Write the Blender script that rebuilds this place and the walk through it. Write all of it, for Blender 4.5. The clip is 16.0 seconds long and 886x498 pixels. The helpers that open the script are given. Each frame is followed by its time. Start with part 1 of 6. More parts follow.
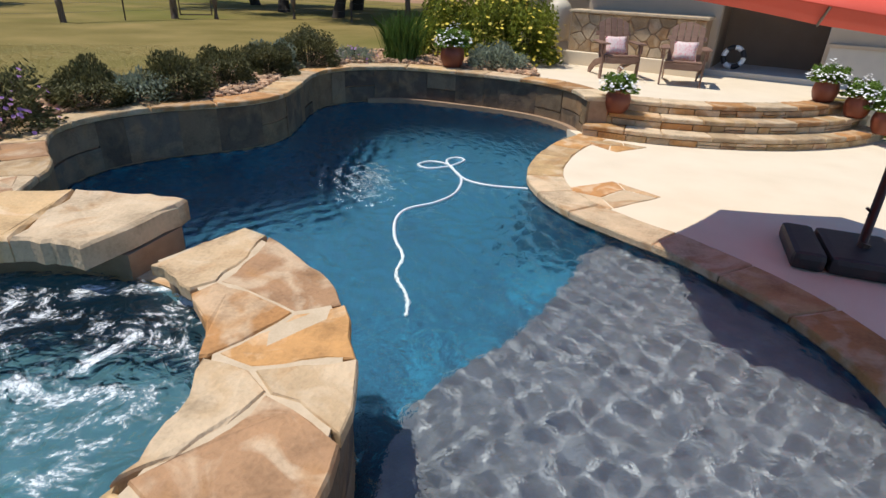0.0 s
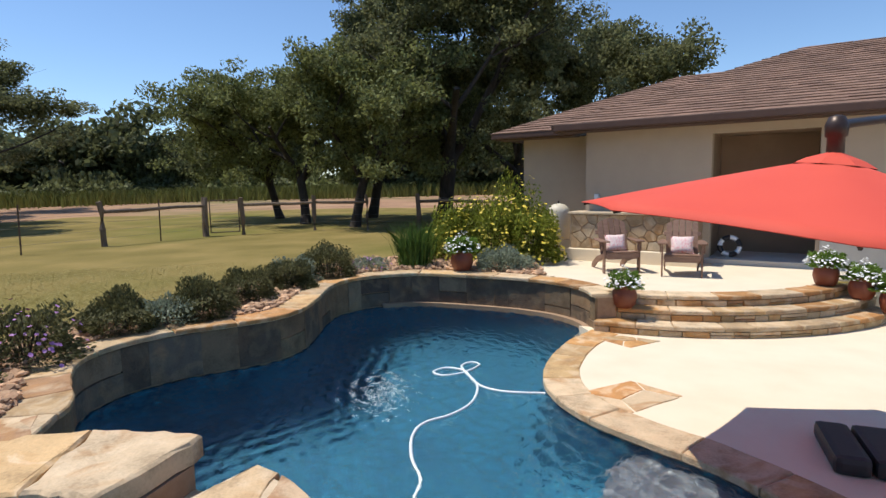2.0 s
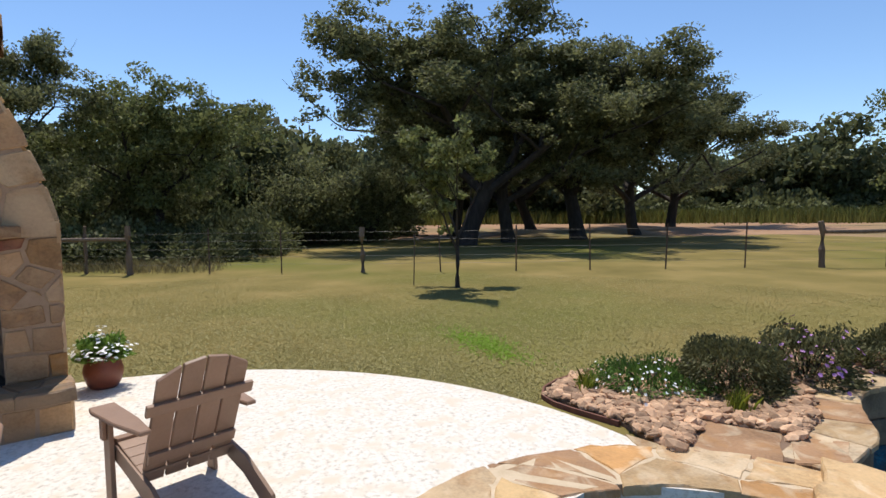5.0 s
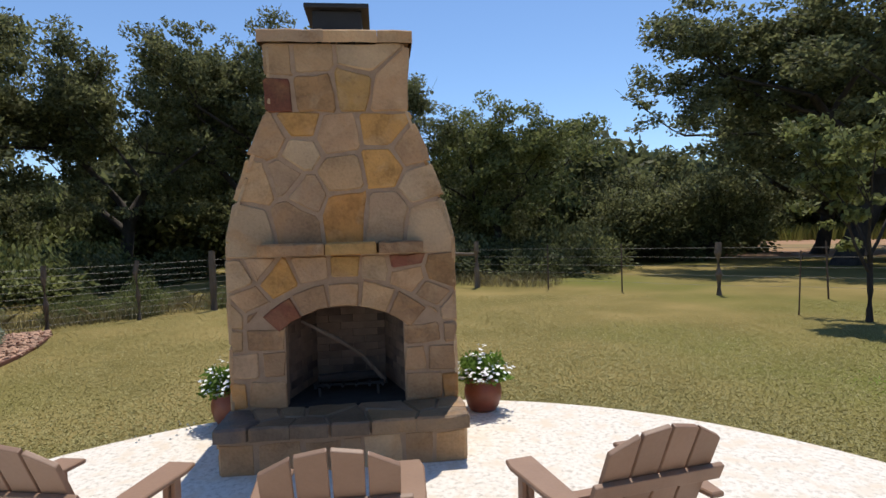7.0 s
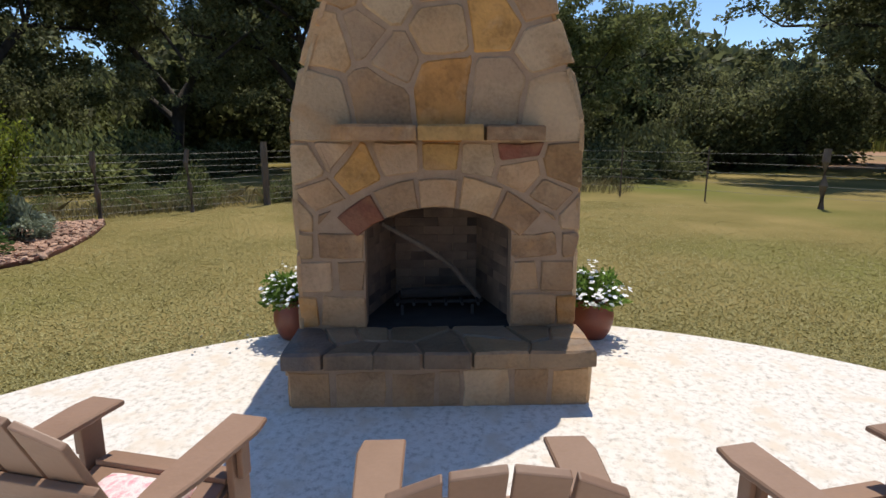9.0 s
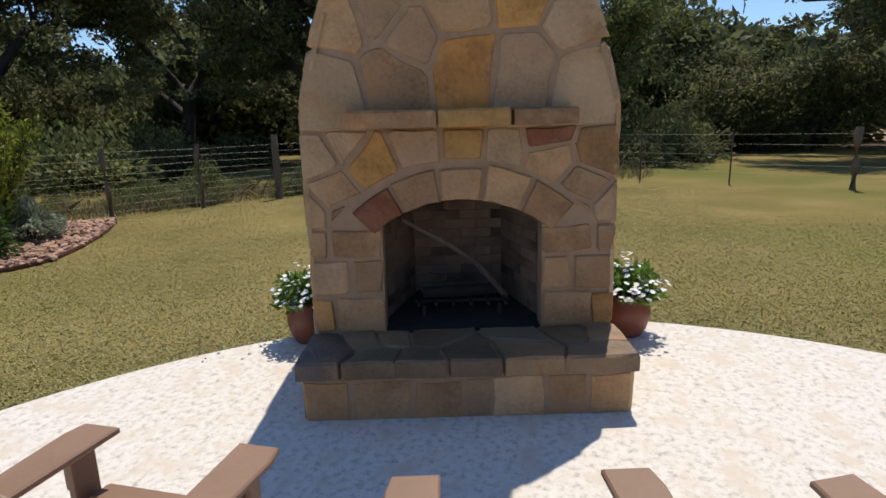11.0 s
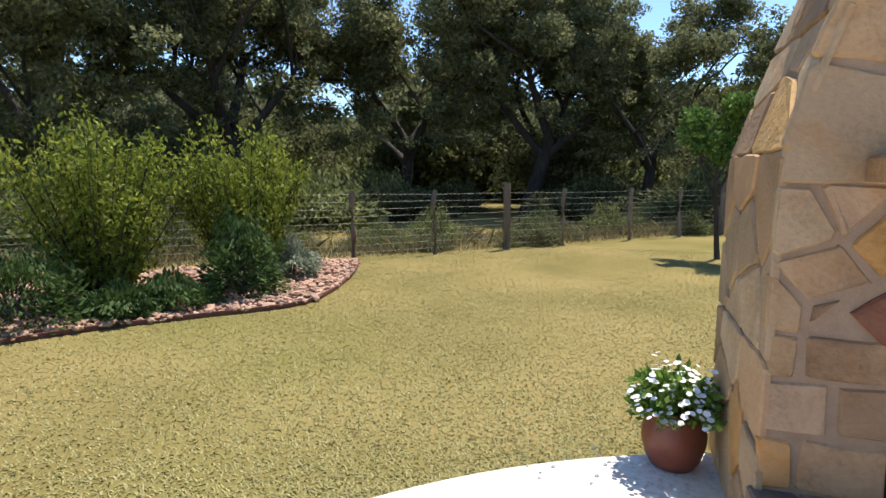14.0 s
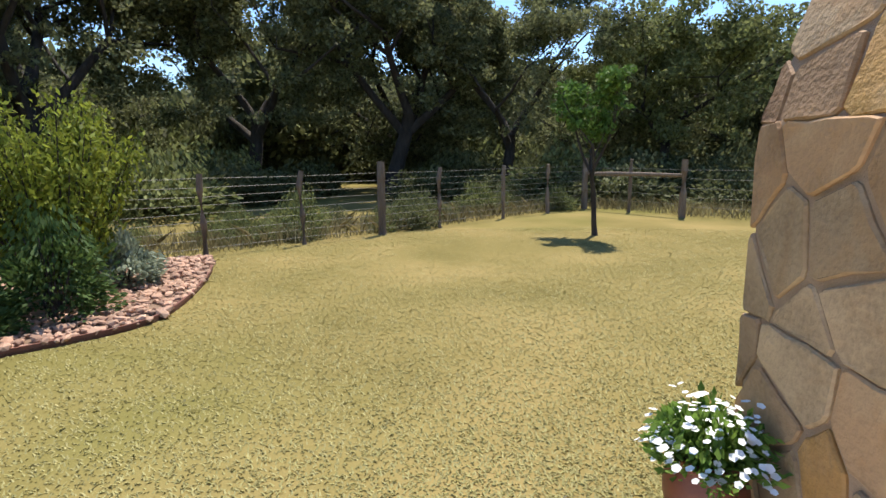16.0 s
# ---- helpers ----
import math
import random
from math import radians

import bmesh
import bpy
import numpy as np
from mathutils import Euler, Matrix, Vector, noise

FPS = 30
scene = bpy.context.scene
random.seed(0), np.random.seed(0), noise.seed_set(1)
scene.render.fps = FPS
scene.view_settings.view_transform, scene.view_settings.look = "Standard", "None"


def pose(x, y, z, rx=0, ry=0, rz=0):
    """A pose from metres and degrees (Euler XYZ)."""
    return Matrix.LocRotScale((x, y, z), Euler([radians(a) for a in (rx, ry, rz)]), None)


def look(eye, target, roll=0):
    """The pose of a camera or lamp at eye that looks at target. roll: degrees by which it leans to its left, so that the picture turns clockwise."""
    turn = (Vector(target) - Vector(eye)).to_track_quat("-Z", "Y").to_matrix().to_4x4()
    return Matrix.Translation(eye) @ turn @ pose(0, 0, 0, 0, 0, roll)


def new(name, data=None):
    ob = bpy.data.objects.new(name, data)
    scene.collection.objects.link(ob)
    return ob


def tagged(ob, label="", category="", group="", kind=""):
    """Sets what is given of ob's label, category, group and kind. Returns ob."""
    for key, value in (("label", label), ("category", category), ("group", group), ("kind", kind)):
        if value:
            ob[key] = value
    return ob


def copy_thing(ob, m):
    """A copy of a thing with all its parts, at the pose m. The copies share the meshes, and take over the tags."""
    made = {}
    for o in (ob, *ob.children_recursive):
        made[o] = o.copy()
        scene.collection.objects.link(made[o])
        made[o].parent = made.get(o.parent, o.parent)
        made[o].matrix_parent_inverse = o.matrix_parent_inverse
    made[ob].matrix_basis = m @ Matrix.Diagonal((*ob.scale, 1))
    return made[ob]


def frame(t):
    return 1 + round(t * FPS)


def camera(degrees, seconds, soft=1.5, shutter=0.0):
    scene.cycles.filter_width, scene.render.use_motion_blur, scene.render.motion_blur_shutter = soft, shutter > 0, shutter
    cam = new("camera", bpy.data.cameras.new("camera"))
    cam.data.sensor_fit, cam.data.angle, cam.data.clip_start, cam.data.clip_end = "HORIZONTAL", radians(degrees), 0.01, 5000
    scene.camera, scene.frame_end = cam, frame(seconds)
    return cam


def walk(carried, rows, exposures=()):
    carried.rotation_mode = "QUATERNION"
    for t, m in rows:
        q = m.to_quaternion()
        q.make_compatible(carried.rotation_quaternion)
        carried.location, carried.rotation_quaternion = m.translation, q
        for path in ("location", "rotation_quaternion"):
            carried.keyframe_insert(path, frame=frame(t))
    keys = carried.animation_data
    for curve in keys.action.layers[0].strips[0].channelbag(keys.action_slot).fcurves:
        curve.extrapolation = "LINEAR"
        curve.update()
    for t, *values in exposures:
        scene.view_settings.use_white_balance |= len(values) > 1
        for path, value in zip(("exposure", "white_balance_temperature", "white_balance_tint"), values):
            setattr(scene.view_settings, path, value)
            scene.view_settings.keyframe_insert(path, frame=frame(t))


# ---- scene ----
cam = camera(76.0, 16.0)
PATH = [
    (0, (1.711, 0.41, 1.373), (1.579, 2.21, 0.511), 2.3),
    (0.5, (1.783, 0.399, 1.399), (1.769, 2.222, 0.575), 1.1),
    (0.7, (1.826, 0.434, 1.414), (1.794, 2.265, 0.611), -0.5),
    (1, (1.765, 0.421, 1.441), (1.698, 2.291, 0.733), 0.9),
    (1.5, (1.759, 0.418, 1.519), (1.64, 2.364, 1.07), -0.2),
    (2, (1.734, 0.398, 1.597), (1.524, 2.373, 1.362), -1.2),
    (2.5, (1.7, 0.388, 1.626), (1.416, 2.368, 1.61), -0.4),
    (3, (1.661, 0.445, 1.655), (1.157, 2.38, 1.705), -0.1),
    (3.5, (1.6, 0.512, 1.641), (0.731, 2.313, 1.649), -0.6),
    (4, (1.452, 0.439, 1.649), (0.108, 1.918, 1.573), 0.9),
    (4.5, (1.267, 0.114, 1.683), (-0.384, 1.24, 1.603), -0.3),
    (5, (0.99, -0.176, 1.688), (-0.86, 0.572, 1.552), -0.8),
    (5.2, (0.869, -0.254, 1.666), (-1.029, 0.368, 1.564), -0.8),
    (7.3, (-0.207, -0.831, 1.67), (-2.153, -1.286, 1.605), -1.7),
    (7.5, (-0.298, -0.905, 1.665), (-2.228, -1.427, 1.595), -1.6),
    (8, (-0.533, -1.104, 1.621), (-2.473, -1.57, 1.489), -0.7),
    (8.5, (-0.76, -1.256, 1.587), (-2.684, -1.716, 1.294), 0.1),
    (10.8, (-1.204, -1.476, 1.524), (-3.086, -1.929, 1.018), -0.5),
    (11, (-1.203, -1.485, 1.547), (-3.088, -1.989, 1.112), -1.5),
    (11.5, (-1.192, -1.624, 1.57), (-3.078, -2.211, 1.256), -0.7),
    (12, (-1.223, -1.847, 1.583), (-3.066, -2.568, 1.294), -0.1),
    (12.5, (-1.378, -2.14, 1.563), (-3.184, -2.947, 1.269), 0.5),
    (13, (-1.472, -2.41, 1.562), (-3.235, -3.312, 1.284), 0.3),
    (13.5, (-1.547, -2.682, 1.55), (-3.294, -3.6, 1.226), -0.2),
    (14, (-1.687, -2.959, 1.541), (-3.357, -4.028, 1.282), 0.3),
    (14.5, (-1.85, -3.212, 1.532), (-3.438, -4.373, 1.172), 0.5),
    (15, (-1.997, -3.487, 1.519), (-3.641, -4.535, 1.074), -0.4),
    (15.5, (-2.212, -3.689, 1.503), (-3.99, -4.52, 1.12), -0.4),
    (16, (-2.431, -3.843, 1.528), (-4.309, -4.441, 1.197), -0.3),
]
EXPOSURES = [(0, -0.05), (1.5, 0.02), (2.5, 0.12), (3.5, 0.15), (5.2, 0.05), (7.3, 0.02), (8.7, 0.02), (11, -0.12), (12, 0.08), (13, 0.45), (14, 0.72), (16, 0.76)]
walk(cam, [(t, look(eye, target, roll)) for t, eye, target, roll in PATH], exposures=EXPOSURES)

# ---- daylight ----
SUN_AZ = radians(175)      # towards the sun, from +x anticlockwise
SUN_EL = radians(67)
world = bpy.data.worlds.new("sky")
scene.world = world
world.use_nodes = True
wn = world.node_tree
sky = wn.nodes.new("ShaderNodeTexSky")
sky.sky_type = "NISHITA"
sky.sun_disc = False
sky.sun_elevation = SUN_EL
sky.sun_rotation = radians(90) - SUN_AZ
sky.altitude = 1300.0
sky.air_density, sky.dust_density, sky.ozone_density = 1.1, 0.02, 6.0
wn.nodes["Background"].inputs[1].default_value = 0.15
wn.links.new(sky.outputs[0], wn.nodes["Background"].inputs[0])
sun_data = bpy.data.lights.new("sun", "SUN")
sun_data.energy, sun_data.angle, sun_data.color = 4.3, radians(0.53), (1.0, 0.93, 0.82)
sun_data.cycles.is_caustics_light = True
sun = new("sun", sun_data)
sun.matrix_basis = look((math.cos(SUN_AZ) * math.cos(SUN_EL) * 40, math.sin(SUN_AZ) * math.cos(SUN_EL) * 40, 40 * math.sin(SUN_EL)), (0, 0, 0))

# ---- materials ----


def material(name, colours, rough=0.8, scale=6.0, bump=0.3, fine=60.0, vary=0.0, island=False, metal=0.0, stretch=(1, 1, 1), spec=0.5, stain=None, detail=6.0, bump_dist=0.02):
    """Two-scale noise colour with fine bump; vary: how far single pieces differ in value; stain: a second colour laid in patches."""
    m = bpy.data.materials.new(name)
    m.use_nodes = True
    nt = m.node_tree
    ns, lk = nt.nodes, nt.links
    b = ns["Principled BSDF"]
    tc = ns.new("ShaderNodeTexCoord")
    mp = ns.new("ShaderNodeMapping")
    mp.inputs["Scale"].default_value = stretch
    lk.new(tc.outputs["Object"], mp.inputs[0])
    rnd = None
    if vary > 0:
        if island:
            rnd = ns.new("ShaderNodeNewGeometry").outputs["Random Per Island"]
        else:
            rnd = ns.new("ShaderNodeObjectInfo").outputs["Random"]
        off = ns.new("ShaderNodeVectorMath")
        off.operation = "ADD"
        sc = ns.new("ShaderNodeMath")
        sc.operation = "MULTIPLY"
        sc.inputs[1].default_value = 37.0
        lk.new(rnd, sc.inputs[0])
        lk.new(mp.outputs[0], off.inputs[0])
        lk.new(sc.outputs[0], off.inputs[1])
        vec = off.outputs[0]
    else:
        vec = mp.outputs[0]

    def noise_tex(s, d):
        n = ns.new("ShaderNodeTexNoise")
        n.inputs["Scale"].default_value = s
        n.inputs["Detail"].default_value = d
        lk.new(vec, n.inputs["Vector"])
        return n
    n1, n2 = noise_tex(scale, detail), noise_tex(fine, 3.0)
    mix = ns.new("ShaderNodeMix")
    mix.data_type = "FLOAT"
    mix.inputs[0].default_value = 0.3
    lk.new(n1.outputs["Fac"], mix.inputs[2])
    lk.new(n2.outputs["Fac"], mix.inputs[3])
    val = mix.outputs[0]
    ramp = ns.new("ShaderNodeValToRGB")
    el = ramp.color_ramp.elements
    while len(el) < len(colours):
        el.new(0.5)
    for i, c in enumerate(colours):
        el[i].position = 0.3 + 0.4 * i / max(1, len(colours) - 1)
        el[i].color = (*c, 1)
    lk.new(val, ramp.inputs[0])
    col = ramp.outputs[0]
    if stain:
        n3 = noise_tex(scale * 0.23, 4.0)
        r3 = ns.new("ShaderNodeValToRGB")
        r3.color_ramp.elements[0].position, r3.color_ramp.elements[1].position = 0.5, 0.68
        lk.new(n3.outputs["Fac"], r3.inputs[0])
        mx = ns.new("ShaderNodeMix")
        mx.data_type = "RGBA"
        lk.new(r3.outputs[0], mx.inputs[0])
        lk.new(col, mx.inputs[6])
        mx.inputs[7].default_value = (*stain, 1)
        col = mx.outputs[2]
    if vary > 0:
        hsv = ns.new("ShaderNodeHueSaturation")
        mr = ns.new("ShaderNodeMapRange")
        mr.inputs[3].default_value, mr.inputs[4].default_value = 1 - vary, 1 + vary
        lk.new(rnd, mr.inputs[0])
        lk.new(mr.outputs[0], hsv.inputs["Value"])
        lk.new(col, hsv.inputs["Color"])
        col = hsv.outputs[0]
    lk.new(col, b.inputs["Base Color"])
    b.inputs["Roughness"].default_value = rough
    b.inputs["Metallic"].default_value = metal
    b.inputs["Specular IOR Level"].default_value = spec
    if bump > 0:
        bp = ns.new("ShaderNodeBump")
        bp.inputs["Strength"].default_value = bump
        bp.inputs["Distance"].default_value = bump_dist
        lk.new(val, bp.inputs["Height"])
        lk.new(bp.outputs[0], b.inputs["Normal"])
    return m


def leafy(name, colours, vary=0.4, scale=3.0, thin=0.3):
    """Leaves: matt, each a little different, letting some light through."""
    m = material(name, colours, 0.65, scale, 0.0, 30, vary=vary, island=True, spec=0.2)
    ns, lk = m.node_tree.nodes, m.node_tree.links
    b = ns["Principled BSDF"]
    t = ns.new("ShaderNodeBsdfTranslucent")
    mx = ns.new("ShaderNodeMixShader")
    mx.inputs[0].default_value = thin
    lk.new(b.inputs["Base Color"].links[0].from_socket, t.inputs[0])
    lk.new(b.outputs[0], mx.inputs[1])
    lk.new(t.outputs[0], mx.inputs[2])
    lk.new(mx.outputs[0], ns["Material Output"].inputs[0])
    return m


def vec_of(nt):
    """The shifted coordinates that a material's first noise runs on."""
    return next(n for n in nt.nodes if n.bl_idname == "ShaderNodeTexNoise").inputs["Vector"].links[0].from_socket


def piece_stone(name, palette, rough=0.78, bump=0.7, scale=4.5, pale=(0.66, 0.55, 0.4), pale_amount=0.55, veins=0.75):
    """Stone whose single pieces each take one colour of the palette, with veins and grain on top."""
    m = material(name, [(0.58, 0.53, 0.47), (0.95, 0.9, 0.84), (1.15, 1.08, 1.0)], rough, scale, bump, 45.0, vary=0.2, bump_dist=0.03)
    nt = m.node_tree
    ns, lk = nt.nodes, nt.links
    info = ns.new("ShaderNodeObjectInfo")
    fl = ns.new("ShaderNodeMath")
    fl.operation = "MULTIPLY"
    fl.inputs[1].default_value = 7.31
    fr = ns.new("ShaderNodeMath")
    fr.operation = "FRACT"
    lk.new(info.outputs["Random"], fl.inputs[0])
    lk.new(fl.outputs[0], fr.inputs[0])
    ramp = ns.new("ShaderNodeValToRGB")
    ramp.color_ramp.interpolation = "CONSTANT"
    el = ramp.color_ramp.elements
    while len(el) < len(palette):
        el.new(0.5)
    for i, c in enumerate(palette):
        el[i].position = i / len(palette)
        el[i].color = (*c, 1)
    lk.new(fr.outputs[0], ramp.inputs[0])
    old = nt.nodes["Principled BSDF"].inputs["Base Color"].links[0].from_socket
    # warm veins across a piece
    tc = ns.new("ShaderNodeTexCoord")
    wv = ns.new("ShaderNodeTexNoise")
    wv.inputs["Scale"].default_value = 1.7
    wv.inputs["Detail"].default_value = 8.0
    wv.inputs["Distortion"].default_value = 2.2
    lk.new(vec_of(nt), wv.inputs["Vector"])
    vr = ns.new("ShaderNodeValToRGB")
    vr.color_ramp.elements[0].position, vr.color_ramp.elements[1].position = 0.52, 0.7
    lk.new(wv.outputs["Fac"], vr.inputs[0])
    veined = ns.new("ShaderNodeMix")
    veined.data_type = "RGBA"
    lk.new(vr.outputs[0], veined.inputs[0])
    lk.new(ramp.outputs[0], veined.inputs[6])
    veined.inputs[7].default_value = (0.42, 0.23, 0.09, 1)
    pn = ns.new("ShaderNodeTexNoise")
    pn.inputs["Scale"].default_value = 3.4
    pn.inputs["Detail"].default_value = 7.0
    pn.inputs["Distortion"].default_value = 1.2
    lk.new(vec_of(nt), pn.inputs["Vector"])
    pr_ = ns.new("ShaderNodeValToRGB")
    pr_.color_ramp.elements[0].position, pr_.color_ramp.elements[1].position = 0.5, 0.62
    pr_.color_ramp.elements[1].color = (pale_amount, pale_amount, pale_amount, 1)
    lk.new(pn.outputs["Fac"], pr_.inputs[0])
    paled = ns.new("ShaderNodeMix")
    paled.data_type = "RGBA"
    lk.new(pr_.outputs[0], paled.inputs[0])
    lk.new(ramp.outputs[0], paled.inputs[6])
    paled.inputs[7].default_value = (*pale, 1)
    lk.new(paled.outputs[2], veined.inputs[6])
    half = ns.new("ShaderNodeMath")
    half.operation = "MULTIPLY"
    half.inputs[1].default_value = veins
    lk.new(vr.outputs[0], half.inputs[0])
    lk.new(half.outputs[0], veined.inputs[0])
    mul = ns.new("ShaderNodeMix")
    mul.data_type, mul.blend_type = "RGBA", "MULTIPLY"
    mul.inputs[0].default_value = 1.0
    lk.new(veined.outputs[2], mul.inputs[6])
    lk.new(old, mul.inputs[7])
    lk.new(mul.outputs[2], nt.nodes["Principled BSDF"].inputs["Base Color"])
    return m


M_FLAG = piece_stone("flagstone", [(0.52, 0.37, 0.2), (0.56, 0.42, 0.26), (0.46, 0.24, 0.09), (0.64, 0.52, 0.36), (0.4, 0.24, 0.13), (0.55, 0.39, 0.2), (0.6, 0.48, 0.33), (0.52, 0.29, 0.11), (0.58, 0.45, 0.28)])
FIRE = dict(
    T=[(0.43, 0.27, 0.145), (0.37, 0.23, 0.125), (0.41, 0.275, 0.165), (0.45, 0.29, 0.15)],
    C=[(0.5, 0.36, 0.215), (0.46, 0.33, 0.2)],
    O=[(0.48, 0.26, 0.075), (0.45, 0.22, 0.06), (0.5, 0.3, 0.1)],
    R=[(0.23, 0.075, 0.035), (0.19, 0.065, 0.04)],
    B=[(0.29, 0.17, 0.085), (0.32, 0.185, 0.08)])
FIRE = {k: piece_stone("limestone_" + k.lower(), v, scale=7.0 if k in "BO" else 3.0, bump=1.0 if k == "B" else 0.8, pale=(0.55, 0.4, 0.24), pale_amount=0.28 if k != "R" else 0.1, veins=0.5 if k != "B" else 0.8) for k, v in FIRE.items()}
M_FIRE = FIRE["T"]
M_POOLSTONE = piece_stone("pool_wall_stone", [(0.2, 0.145, 0.085), (0.23, 0.17, 0.11), (0.12, 0.09, 0.065), (0.25, 0.165, 0.095), (0.075, 0.055, 0.042), (0.22, 0.155, 0.095), (0.14, 0.115, 0.09)], rough=0.7, pale=(0.34, 0.25, 0.15), pale_amount=0.35, veins=0.3)
M_HOUSESTONE = piece_stone("house_stone", [(0.5, 0.38, 0.24), (0.55, 0.44, 0.3), (0.42, 0.32, 0.21), (0.5, 0.42, 0.31), (0.46, 0.31, 0.17)])
M_MORTAR = material("mortar", [(0.3, 0.195, 0.12), (0.4, 0.27, 0.17)], 0.9, 14, 0.5, 120)
M_GROUT = material("grout", [(0.52, 0.4, 0.26), (0.66, 0.53, 0.37)], 0.9, 10, 0.4, 90)
M_PATIO = material("patio_plaster", [(0.38, 0.33, 0.28), (0.6, 0.54, 0.46), (0.75, 0.69, 0.61), (0.79, 0.73, 0.65), (0.81, 0.75, 0.67)], 0.85, 24.0, 0.6, 80, stain=(0.7, 0.6, 0.48), detail=5.0, bump_dist=0.012)
M_DECK = material("deck_plaster", [(0.72, 0.61, 0.45), (0.77, 0.66, 0.5), (0.8, 0.7, 0.54)], 0.85, 2.0, 0.25, 70, bump_dist=0.01)
M_LAWN = material("lawn", [(0.142, 0.118, 0.036), (0.22, 0.174, 0.06), (0.315, 0.234, 0.092)], 0.95, 0.55, 0.4, 130, stain=(0.145, 0.148, 0.036), spec=0.1, detail=9.0, bump_dist=0.02)
M_BLADE = leafy("grass_blades", [(0.24, 0.228, 0.075), (0.425, 0.37, 0.165)], 0.2, 1.6, 0.08)
M_TALL = leafy("tall_grass", [(0.12, 0.15, 0.035), (0.23, 0.22, 0.07)], 0.35, 0.5)
M_RANK = leafy("dry_rank_grass", [(0.14, 0.13, 0.055), (0.32, 0.27, 0.15)], 0.4, 1.5)
M_DIRT = material("dry_earth", [(0.28, 0.15, 0.085), (0.42, 0.26, 0.15)], 0.95, 0.35, 0.4, 6, stain=(0.2, 0.17, 0.06))
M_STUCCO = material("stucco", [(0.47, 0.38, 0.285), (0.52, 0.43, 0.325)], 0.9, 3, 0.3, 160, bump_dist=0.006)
# the house stucco again, with the porch recess's shade put into its colour
M_STUCCO_SHADE = material("stucco_painted_shade", [(0.24, 0.16, 0.1), (0.29, 0.2, 0.13)], 0.9, 3, 0.3, 160)
M_PLINTH = material("cement_plinth", [(0.5, 0.47, 0.42), (0.57, 0.54, 0.48)], 0.9, 4, 0.3, 90)
M_SHINGLE = material("roof_shingle", [(0.17, 0.1, 0.07), (0.27, 0.17, 0.125)], 0.95, 9, 0.6, 130, vary=0.22, island=True)
M_FASCIA = material("brown_fascia", [(0.075, 0.04, 0.03), (0.1, 0.055, 0.04)], 0.6, 5, 0.1, 60)
M_TERRA = material("terracotta", [(0.16, 0.042, 0.022), (0.25, 0.07, 0.034)], 0.45, 5, 0.15, 70, vary=0.12)
M_SOIL = material("soil", [(0.05, 0.035, 0.025), (0.09, 0.06, 0.04)], 1.0, 30, 0.6, 120)
M_PETAL = material("white_petals", [(0.8, 0.8, 0.78), (0.88, 0.88, 0.86)], 0.6, 8, 0.0, 60, vary=0.05, island=True)
M_PURPLE = material("purple_petals", [(0.34, 0.14, 0.38), (0.46, 0.24, 0.5)], 0.6, 8, 0.0, 60, vary=0.2, island=True)
M_YELLOW = material("yellow_petals", [(0.62, 0.47, 0.03), (0.75, 0.6, 0.08)], 0.6, 8, 0.0, 60, vary=0.2, island=True)
M_GREEN = leafy("bright_leaves", [(0.07, 0.14, 0.025), (0.14, 0.23, 0.05)])
M_POTLEAF = leafy("fresh_pot_leaves", [(0.11, 0.2, 0.03), (0.22, 0.33, 0.07)], 0.35, 3.0, 0.45)
M_YGREEN = leafy("yellow_green_leaves", [(0.12, 0.16, 0.02), (0.3, 0.33, 0.05)], 0.45, 3.0, 0.4)
M_SAGE = leafy("dusty_leaves", [(0.2, 0.24, 0.17), (0.32, 0.36, 0.26)], 0.25)
M_FERN = leafy("dark_feathery_leaves", [(0.045, 0.085, 0.022), (0.1, 0.155, 0.045)])
M_ROSEMARY = leafy("dark_shrub_leaves", [(0.085, 0.09, 0.035), (0.18, 0.17, 0.075)])
M_OAK = leafy("oak_leaves", [(0.115, 0.13, 0.055), (0.225, 0.23, 0.11)], 0.5, 0.6, 0.5)
M_OAK2 = leafy("oak_leaves_light", [(0.125, 0.15, 0.05), (0.235, 0.25, 0.1)], 0.5, 0.6, 0.42)
M_LUSH = leafy("lush_grass", [(0.2, 0.36, 0.035), (0.3, 0.44, 0.07)], 0.2, 3.0, 0.45)
M_CEDAR = leafy("cedar_leaves", [(0.09, 0.105, 0.045), (0.18, 0.19, 0.085)], 0.5, 0.6, 0.42)
M_BARK = material("bark", [(0.02, 0.016, 0.013), (0.065, 0.052, 0.042)], 0.95, 4, 0.9, 22, stretch=(2.5, 2.5, 0.5), bump_dist=0.06)
M_POST = material("weathered_post", [(0.12, 0.085, 0.06), (0.25, 0.19, 0.14)], 0.9, 6, 0.6, 40, stretch=(3, 3, 0.4), vary=0.2)
M_STEEL = material("rusted_steel", [(0.07, 0.045, 0.035), (0.15, 0.1, 0.07)], 0.7, 20, 0.2, 90)
M_WIRE = material("fence_wire", [(0.15, 0.14, 0.13), (0.24, 0.23, 0.21)], 0.6, 20, 0.0, 90, metal=0.4)
M_CHAIR = material("tan_composite", [(0.24, 0.14, 0.085), (0.3, 0.18, 0.115)], 0.55, 5, 0.15, 60, stretch=(1, 1, 1), vary=0.06)
M_CHAIR2 = material("brown_wood", [(0.17, 0.09, 0.06), (0.28, 0.17, 0.12)], 0.7, 6, 0.3, 50, stretch=(1, 1, 4), vary=0.12)
M_PINK = material("pink_pattern", [(0.7, 0.22, 0.27), (0.8, 0.72, 0.68), (0.74, 0.25, 0.3)], 0.85, 26, 0.1, 200, detail=1.0)
